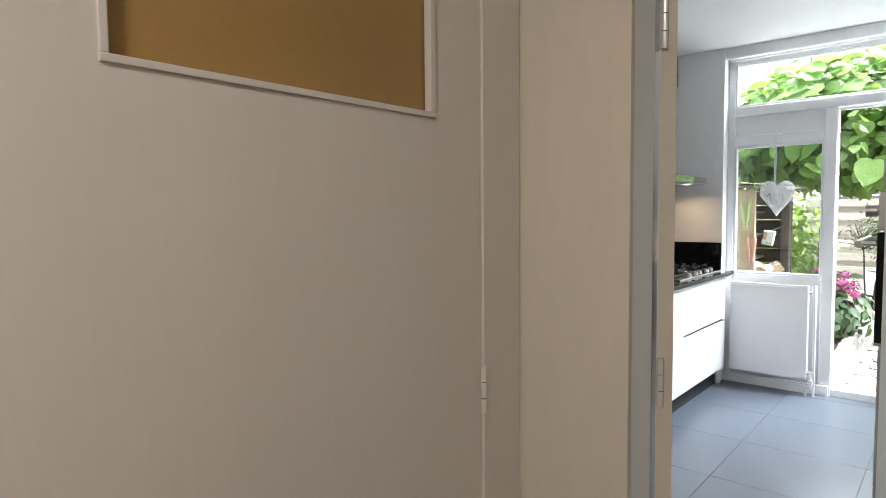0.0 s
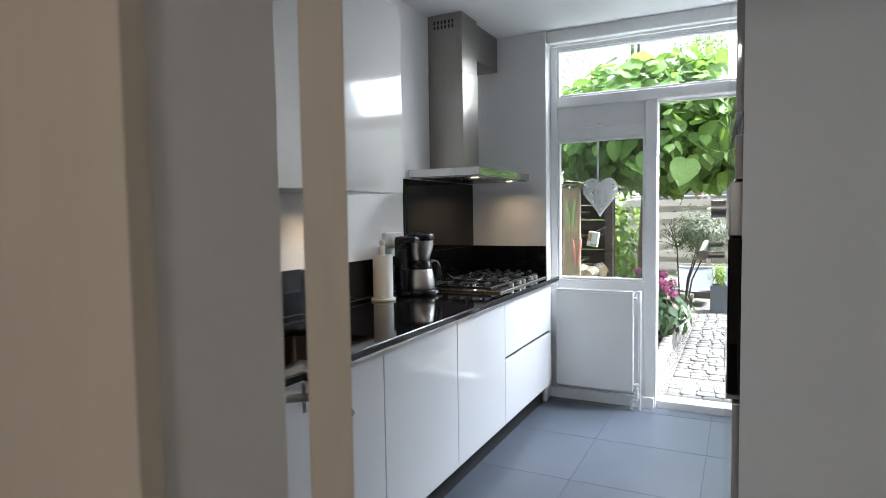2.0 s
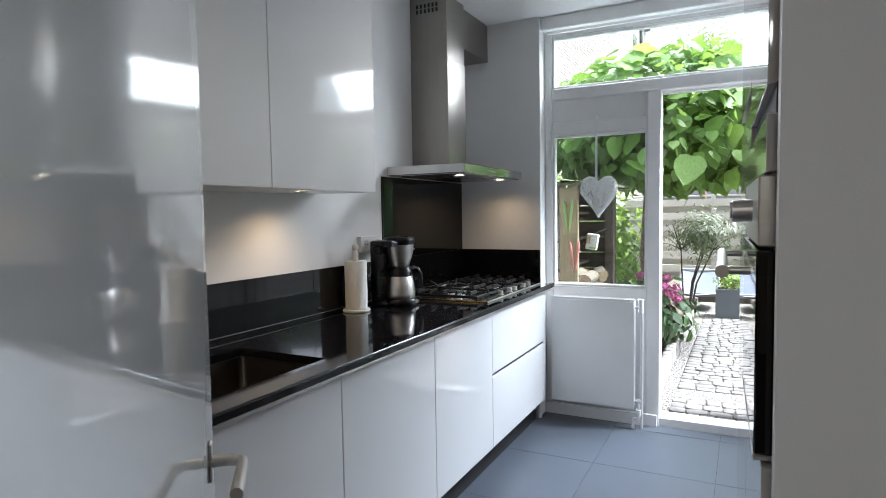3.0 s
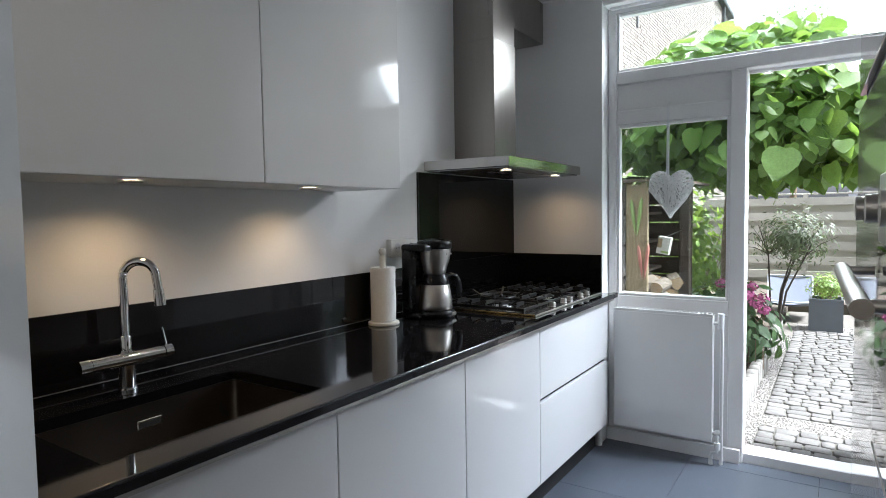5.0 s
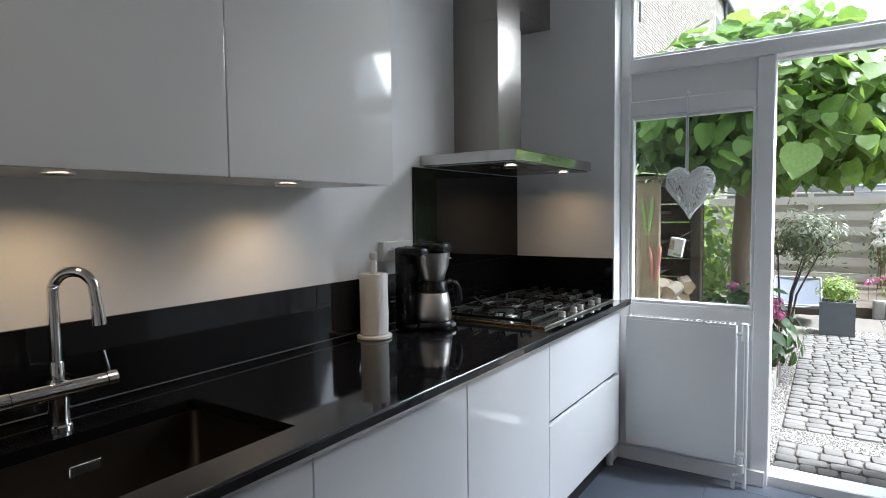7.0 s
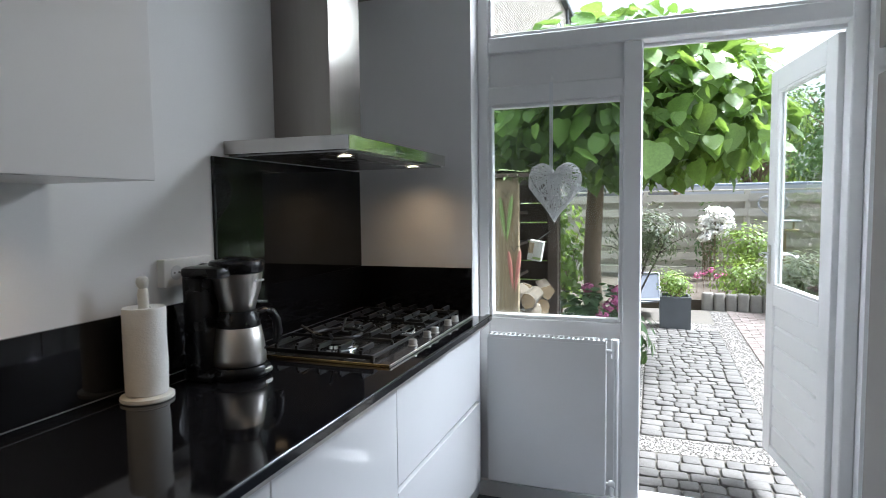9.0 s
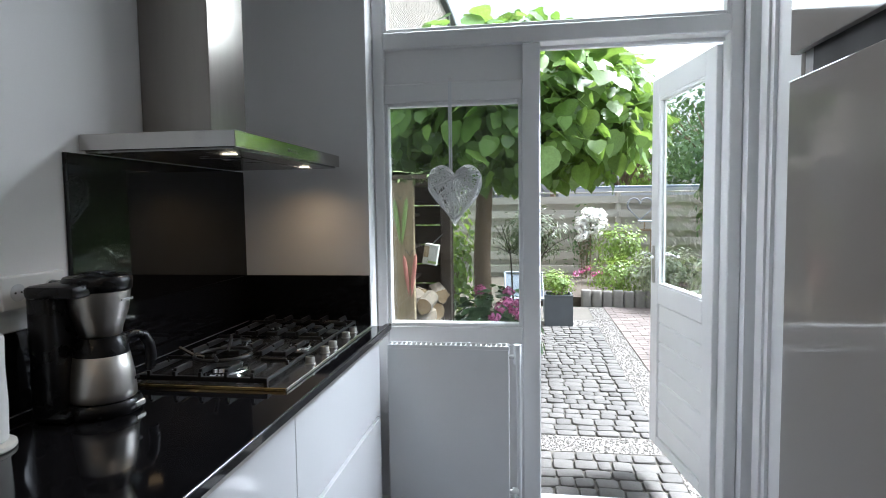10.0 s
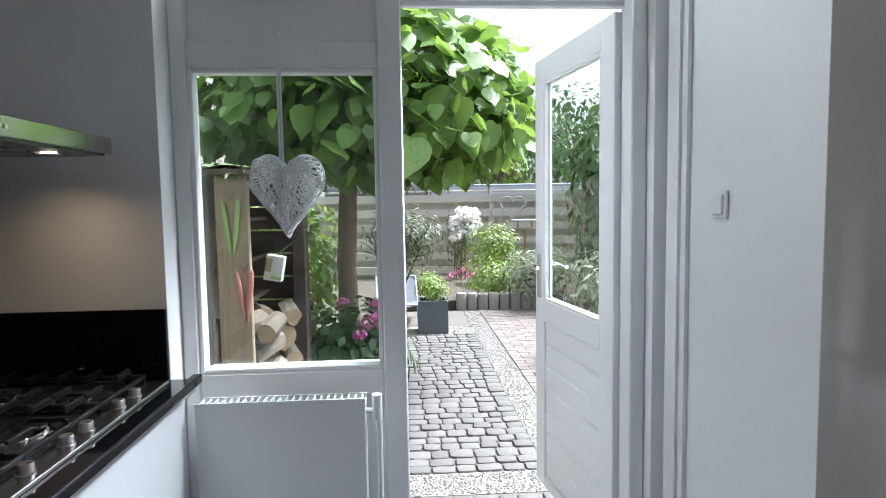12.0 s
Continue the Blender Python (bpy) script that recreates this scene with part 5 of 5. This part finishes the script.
flower_heads("white_flowers", [(0.74 + RND.uniform(-0.24, 0.24), 14.15 + RND.uniform(-0.08, 0.08), 1.06 + RND.uniform(-0.27, 0.27)) for _ in range(34)], WHITEFL, "large cluster of white blossom before the fence", "flowers", 0.085, 70, 6, base=0.0)
flower_heads("pink_flowers", [(0.33 + 0.1 * k, 12.55 + 0.03 * (k % 2), 0.28 + 0.05 * (k % 3)) for k in range(5)], PINK, "small pink flowers in the back bed", "flowers", 0.05, 40, 7, base=0.0)
shrub("oleander", (1.75, 8.6, 0.46), (0.60, 0.60, 0.62), 1500, 0.13, OLIVE, "grey-green narrow-leaved shrub on the terrace", "shrub", "narrow", seed=31, droop=-0.4, base=G)
flower_heads("red_flowers", [(1.52, 8.4, 0.86), (1.72, 8.6, 0.80), (1.95, 8.5, 0.70)], CORAL, "small red blossoms on the shrub", "flowers", 0.045, 40, 9, base=G)
shrub("climbing_plant", (2.5, 11.4, 1.45), (0.55, 0.40, 1.30), 1100, 0.17, DEEPLEAF, "dense dark green climber by the terrace", "climber", seed=32, droop=0.9, base=G)
shrub("side_hedge", (3.1, 9.8, 0.8), (0.6, 1.6, 1.1), 1500, 0.11, DEEPLEAF, "dense dark green hedge along the terrace", "hedge", seed=33, base=G)

def sling(lines, width, sag, mat, parent):
    """Cloth stretched between rails: a thin sheet through side points, with a slight sag across."""
    bm, n = bmesh.new(), 6
    for dz in (0.0, -0.004):
        rows = [[bm.verts.new((x + width * (k / n), y, z + dz - sag * math.sin(math.pi * k / n))) for k in range(n + 1)] for x, y, z in lines]
        for u, v in zip(rows, rows[1:]):
            for k in range(n):
                bm.faces.new((u[k], u[k + 1], v[k + 1], v[k]))
    return part("sling", bm, mat, parent, "blue-grey stretched cloth", True)


def sun_lounger():
    t = thing("sun_lounger", (-0.45, 10.9, G), "blue-grey cloth sun lounger on the path behind the planter", "sun lounger")
    x0, w = -0.80, 0.56
    side = [(x0, 10.62, 0.14), (x0, 10.95, 0.07), (x0, 11.20, 0.10), (x0 - 0.02, 11.46, 0.42)]
    sling(side, w, 0.03, FABRIC, t)
    for dx in (0.0, w):
        part("side_rail", add_tube(bmesh.new(), [(x + dx, y, z) for x, y, z in side], 0.012, 8), SLATE, t, smooth=True)
        for y, z in ((10.66, 0.13), (11.22, 0.12)):
            part("leg", add_tube(bmesh.new(), [(x0 + dx, y, z), (x0 + dx, y - 0.05, G - 0.010)], 0.011, 8), SLATE, t, smooth=True)
    for x, y, z in (side[0], side[-1]):
        part("cross_bar", add_tube(bmesh.new(), [(x, y, z), (x + w, y, z)], 0.012, 8), SLATE, t, smooth=True)
    return t


sun_lounger()


# ---- fence, log store, feeder ----
def fence():
    t = thing("fence", (1.5, 15.0, G), "weathered grey wooden fence with staggered boards", "fence")
    board = shared("board", add_box(bmesh.new(), -0.5, 0.5, -0.5, 0.5, -0.5, 0.5, 0.02), FENCE)
    for p in range(8):
        x = -4.2 + 1.85 * p
        part("post", box_bm(x - 0.045, x + 0.045, 14.945, 15.10, G - 0.03, 1.70, 0.006), FENCE, t)
        for k in range(12):
            yy = 14.93 if k % 2 else 15.115
            m = Matrix.Translation((x + 0.925, yy + RND.uniform(-0.004, 0.004), G + 0.085 + 0.143 * k)) @ Matrix.Rotation(RND.uniform(-0.004, 0.004), 4, "Y") @ Matrix.Diagonal((1.83, 0.022, 0.150 if k % 2 else 0.15, 1))
            piece("board", board, t, m)
        part("cap_rail", box_bm(x + 0.046, x + 1.80, 14.94, 15.11, 1.668, 1.70, 0.004), FENCE, t)
    return t


fence()


def log_store():
    t = thing("log_store", (-1.7, 6.4, G), "dark wooden log store with a mossy roof", "log store")
    x0, x1, y0, y1, zr = -2.55, -1.03, 5.88, 7.0, 1.60
    part("front_plank", add_box(bmesh.new(), -1.275, -1.118, y0 - 0.012, y0 + 0.020, G, zr, 0.006), OLDWOOD, t, "broad weathered pale plank")
    for x, y in ((x1 - 0.09, y1 - 0.1), (x0, y0), (x0, y1 - 0.1), (-1.40, y0 + 0.03)):
        part("post", box_bm(x, x + 0.085, y, y + 0.085, G, zr, 0.006), DARKWOOD, t)
    n = 11
    for k in range(n):
        z = G + 0.02 + k * 0.155
        part("back_board", box_bm(x0, x1, y1, y1 + 0.02, z, z + 0.145, 0.004), DARKWOOD, t)
        part("side_board", box_bm(x0 - 0.022, x0 - 0.002, y0, y1, z, z + 0.145, 0.004), DARKWOOD, t)
    for z in (0.62, 0.88, 1.12, 1.36):
        part("shelf", box_bm(x0, -1.29, y0 + 0.06, y1, z, z + 0.025, 0.003), DARKWOOD, t)
    bm = bmesh.new()
    nx, ny = 34, 20
    grid = [[bm.verts.new((x0 - 0.08 + (x1 - x0 + 0.2) * i / nx, y0 - 0.10 + (y1 - y0 + 0.2) * j / ny, zr + 0.03 + 0.03 * noise.noise((i * 0.5, j * 0.5, 0)) + 0.012 * RND.random() - (0.05 if i > nx - 2 else 0))) for j in range(ny + 1)] for i in range(nx + 1)]
    for i in range(nx):
        for j in range(ny):
            bm.faces.new((grid[i][j], grid[i + 1][j], grid[i + 1][j + 1], grid[i][j + 1]))
    part("moss", bm, MOSS, t, "thick green moss on the roof")
    part("roof", box_bm(x0 - 0.08, x1 + 0.12, y0 - 0.10, y1 + 0.10, zr, zr + 0.022), DARKWOOD, t)
    v, f = leaf_shape("narrow")
    rnd = random.Random(13)
    tuft = [Matrix.Translation((rnd.uniform(x0 - 0.08, x1 + 0.12), y0 - 0.10 + abs(rnd.gauss(0, 0.10)), zr + rnd.uniform(0.0, 0.05))) @ Euler((rnd.uniform(-1.2, 1.2), rnd.uniform(-1.2, 1.2), rnd.uniform(0, 6))).to_matrix().to_4x4() @ Matrix.Diagonal((0.05, 0.05, 0.05, 1)) for _ in range(900)]
    cloud("moss_tufts", v, f, tuft, MOSS, t)
    return t


log_store()


def log_mesh(seed, r, l):
    rr = random.Random(seed)
    bm = bmesh.new()
    ring = [rr.uniform(0.78, 1.15) * r for _ in range(12)]
    ends = []
    for y in (-l / 2, l / 2):
        ends.append([bm.verts.new((ring[k] * math.cos(2 * math.pi * k / 12), y, ring[k] * math.sin(2 * math.pi * k / 12))) for k in range(12)])
    for k in range(12):
        bm.faces.new((ends[0][k], ends[0][(k + 1) % 12], ends[1][(k + 1) % 12], ends[1][k]))
    bm.faces.new(ends[0][::-1])
    bm.faces.new(ends[1])
    bmesh.ops.recalc_face_normals(bm, faces=bm.faces)
    me = bpy.data.meshes.new("log")
    bm.to_mesh(me)
    bm.free()
    me.materials.append(LOGBARK)
    me.materials.append(LOGEND)
    for p in me.polygons:
        if len(p.vertices) == 12:
            p.material_index = 1
    return me


LOGS = [log_mesh(40 + s, 0.052 + 0.010 * (s % 4), 0.30 + 0.03 * (s % 3)) for s in range(6)]
rnd = random.Random(17)
z, row = G + 0.075, 0
while z < 0.84:
    for k in range(10 - row // 4):
        x = -2.40 + 0.155 * k + (0.075 if row % 2 else 0)
        for y in (6.16, 6.58):
            lg = new("log", LOGS[rnd.randrange(6)])
            lg.matrix_world = Matrix.Translation((x, y + rnd.uniform(-0.05, 0.05), z + rnd.uniform(-0.004, 0.004))) @ Matrix.Rotation(rnd.uniform(-0.45, 0.45), 4, "Z") @ Matrix.Rotation(rnd.uniform(-0.06, 0.06), 4, "X") @ Matrix.Rotation(rnd.uniform(0, 6), 4, "Y")
            tagged(lg, "split firewood log with bark in the log store", "log", "stacked firewood logs")
    z += 0.122
    row += 1


def butterfly(name, x, y, z, mat, label, size):
    t = thing(name, (x, y, z), label, "wall ornament")
    for s, h in ((-1, 1.0), (1, 1.08)):
        bm = add_lathe(bmesh.new(), 0, 0, [(0.002, -0.5), (0.030, -0.36), (0.055, -0.1), (0.062, 0.2), (0.045, 0.42), (0.004, 0.5)], 12)
        m = Matrix.Translation((x + s * 0.022, y - 0.012, z)) @ Matrix.Rotation(radians(7 * s), 4, "Y") @ Matrix.Diagonal((0.22, 0.16, size * h, 1))
        bmesh.ops.transform(bm, matrix=m, verts=bm.verts)
        part("wing", bm, mat, t, smooth=True)
    for s in (-1, 1):
        part("feeler", add_tube(bmesh.new(), [(x, y - 0.01, z + size * 0.48), (x + s * 0.02, y - 0.015, z + size * 0.62), (x + s * 0.032, y - 0.015, z + size * 0.60)], 0.002, 5), IRON, t)
    return t


butterfly("lime_ornament", -1.197, 5.865, 1.35, LIME, "lime green metal butterfly on the plank", 0.27)
butterfly("red_ornament", -1.145, 5.865, 1.02, CORAL, "red metal butterfly on the plank", 0.25)
tin = thing("printed_box", (-1.02, 6.15, 1.05), "small white printed box hung in the log store", "box")
part("body", add_box(bmesh.new(), -0.046, 0.046, -0.03, 0.03, -0.066, 0.066, 0.003, Matrix.Translation((-1.055, 6.10, 1.13)) @ Matrix.Rotation(radians(10), 4, "Y")), CARD, tin)
part("print_bar", add_box(bmesh.new(), -0.045, -0.012, -0.032, -0.0305, -0.02, 0.05, 0.0, Matrix.Translation((-1.055, 6.10, 1.13)) @ Matrix.Rotation(radians(10), 4, "Y")), OLDWOOD, tin)
part("print_bar", add_box(bmesh.new(), -0.01, 0.045, -0.032, -0.0305, -0.055, -0.04, 0.0, Matrix.Translation((-1.055, 6.10, 1.13)) @ Matrix.Rotation(radians(10), 4, "Y")), LIME, tin)
part("nail", cyl_bm((-1.055, 6.12, 1.19), (-1.10, 6.90, 1.22), 0.004, seg=6), IRON, tin)

fd = thing("bird_table", (1.62, 12.9, 0.0), "wooden bird table on a post in the back bed", "bird table")
part("post", box_bm(1.60, 1.64, 12.88, 12.92, 0.0, 0.98, 0.004), OLDWOOD, fd)
part("tray", box_bm(1.45, 1.79, 12.76, 13.04, 0.98, 1.01, 0.004), OLDWOOD, fd)
for x in (1.49, 1.73):
    part("upright", box_bm(x, x + 0.02, 12.89, 12.91, 1.01, 1.13), OLDWOOD, fd)
part("roof", box_bm(1.42, 1.82, 12.72, 13.08, 1.13, 1.155, 0.004), SLATE, fd)
hz = thing("fence_heart", (1.78, 14.93, 1.10), "grey metal heart hanging on the fence", "heart decoration")
pts = [(1.78 + 0.0155 * 16 * math.sin(u) ** 3, 14.93, 1.36 + 0.0165 * (13 * math.cos(u) - 5 * math.cos(2 * u) - 2 * math.cos(3 * u) - math.cos(4 * u))) for u in (2 * math.pi * k / 40 for k in range(41))]
part("outline", add_tube(bmesh.new(), pts, 0.022, 6), SLATE, hz)


# ---- beyond the fence ----
def neighbour_house():
    t = thing("neighbour_house", (-4.2, 17.0, G), "tall brown brick neighbouring house with dark gutter", "house")
    X, y0, y1, z1 = -3.2, 9.2, 24.0, 7.9
    part("wall", box_bm(X - 3.0, X - 0.012, y0, y1, G, z1), MORTAR, t)
    part("gutter", box_bm(X - 0.05, X + 0.16, y0 - 0.1, y1 + 0.15, z1 - 0.02, z1 + 0.13, 0.02), ROOFDARK, t)
    bm = bmesh.new()
    vs = [bm.verts.new(p) for p in ((X + 0.1, y0 - 0.1, z1 + 0.10), (X + 0.1, y1 + 0.15, z1 + 0.10), (X - 3.1, y1 + 0.15, z1 + 2.0), (X - 3.1, y0 - 0.1, z1 + 2.0), (X - 3.1, y1 + 0.15, z1 + 0.02), (X - 3.1, y0 - 0.1, z1 + 0.02))]
    for f in ((0, 1, 2, 3), (0, 3, 5), (1, 4, 2), (0, 5, 4, 1), (2, 4, 5, 3)):
        bm.faces.new([vs[i] for i in f])
    part("roof", bm, ROOFDARK, t)
    part("downpipe", cyl_bm((X + 0.07, 22.6, 2.0), (X + 0.07, 22.6, z1), 0.05, seg=12), ROOFDARK, t)
    for yy, zz in ((10.6, 5.0), (13.0, 5.2), (16.2, 6.6), (20.5, 5.8)):
        part("wall_anchor", box_bm(X, X + 0.035, yy - 0.03, yy + 0.03, zz - 0.35, zz + 0.35, 0.008), ROOFDARK, t)
    bm = add_box(bmesh.new(), X, X + 0.03, 21.0, 22.0, 5.6, 7.2)
    win = part("window", bm, TRIM, t, "white framed window")
    part("pane", box_bm(X + 0.031, X + 0.036, 21.08, 21.92, 5.68, 7.12), BLACKGLASS, win)
    me = shared("brick", add_box(bmesh.new(), -0.5, 0.5, -0.5, 0.5, -0.5, 0.5), BRICK)
    v, f = mesh_lists(me)
    rnd, wall, poses, k = random.Random(19), t, [], 0
    z = 1.0
    while z < z1 - 0.03:
        y = y0 + (0.055 if k % 2 else 0.11)
        while y < y1:
            m = Matrix.Translation((X - 0.006 + rnd.uniform(-0.003, 0.003), y, z)) @ Matrix.Diagonal((0.02, 0.205, 0.051, 1))
            if y < 11.3 and 1.9 < z < 2.75:
                piece("brick", me, t, m)
            else:
                poses.append(m)
            y += 0.216
        z += 0.0625
        k += 1
    cloud("far_bricks", v, f, poses, BRICK, t)
    return t


neighbour_house()


def far_tree(x, y, h, r, seed, mat):
    rnd = random.Random(seed)
    t = thing("background_tree", (x, y, G), "broad green tree standing beyond the fence", "tree", group="trees beyond the fence")
    bm = bmesh.new()
    add_tube(bm, [(x, y, G - 0.05), (x + 0.1, y, h * 0.4), (x, y, h * 0.75)], 0.16, 8, 0.4)
    for k in range(9):
        a = rnd.uniform(0, 6.28)
        add_tube(bm, [(x, y, h * rnd.uniform(0.25, 0.5)), (x + r * 0.4 * math.cos(a), y + r * 0.4 * math.sin(a), h * 0.62), (x + r * 0.75 * math.cos(a), y + r * 0.75 * math.sin(a), h * rnd.uniform(0.65, 0.9))], 0.05, 5, 0.3)
    part("trunk", bm, BARK, t)
    v, f = leaf_shape("broad")
    spots = []
    for k in range(9):
        a, e = rnd.uniform(0, 6.28), rnd.uniform(0.0, 1.0)
        c = (x + r * 0.55 * math.cos(a) * (1 - 0.4 * e), y + r * 0.55 * math.sin(a), h * (0.45 + 0.42 * e))
        spots += shell(c, (r * 0.55, r * 0.55, h * 0.17), 330, rnd, 0.4, 1.1, 0.5)
    cloud("crown", v, f, [leaf_pose(p, o, rnd.uniform(0.10, 0.22), 0.5, rnd) for p, o in spots], mat, t)
    return t


for i, (x, y, h, r) in enumerate(((2.2, 20.5, 4.4, 1.8), (5.0, 20.0, 5.0, 2.2), (7.8, 21.0, 5.4, 2.4), (3.6, 25.0, 5.8, 2.3), (0.4, 27.0, 8.0, 1.8), (10.5, 18.0, 5.2, 2.4), (-1.6, 30.0, 9.5, 1.8))):
    far_tree(x, y, h, r, 60 + i, DEEPLEAF if i % 2 else SHRUB)
sh = thing("garden_shed", (4.4, 17.2, G), "low garden shed with a blue-grey roof beyond the fence", "shed")
part("wall", box_bm(0.4, 6.5, 16.4, 18.4, G, 1.62), DARKWOOD, sh)
part("roof", box_bm(0.2, 6.7, 16.2, 18.6, 1.72, 1.86, 0.02), ROOFBLUE, sh)
part("fascia", box_bm(0.2, 6.7, 16.17, 16.199, 1.62, 1.80), SLATE, sh)
sh2 = thing("garden_shed", (4.3, 13.0, G), "dark blue-grey boarded shed beside the terrace", "shed")
part("wall", box_bm(3.7, 6.5, 11.8, 14.2, G, 2.1), DARKWOOD, sh2)
part("roof", box_bm(3.5, 6.7, 11.6, 14.4, 2.1, 2.45, 0.03), ROOFBLUE, sh2)

# ---- floor tiles ----
JX, JY, S = -0.632, 4.255, 0.615
tile = {}
for i in range(-3, 4):
    for j in range(-6, 3):
        xa, xb = max(XW, JX + i * S), min(1.0, JX + (i + 1) * S)
        ya, yb = max(0.99, JY + j * S), min(5.0, JY + (j + 1) * S)
        if xb - xa < 0.03 or yb - ya < 0.03:
            continue
        key = (round(xb - xa, 3), round(yb - ya, 3))
        if key not in tile:
            tile[key] = shared("tile", add_box(bmesh.new(), -key[0] / 2 + 0.0013, key[0] / 2 - 0.0013, -key[1] / 2 + 0.0013, key[1] / 2 - 0.0013, -0.0038, 0.0), TILE)
        piece("tile", tile[key], floor, Matrix.Translation(((xa + xb) / 2, (ya + yb) / 2, 0.0)))
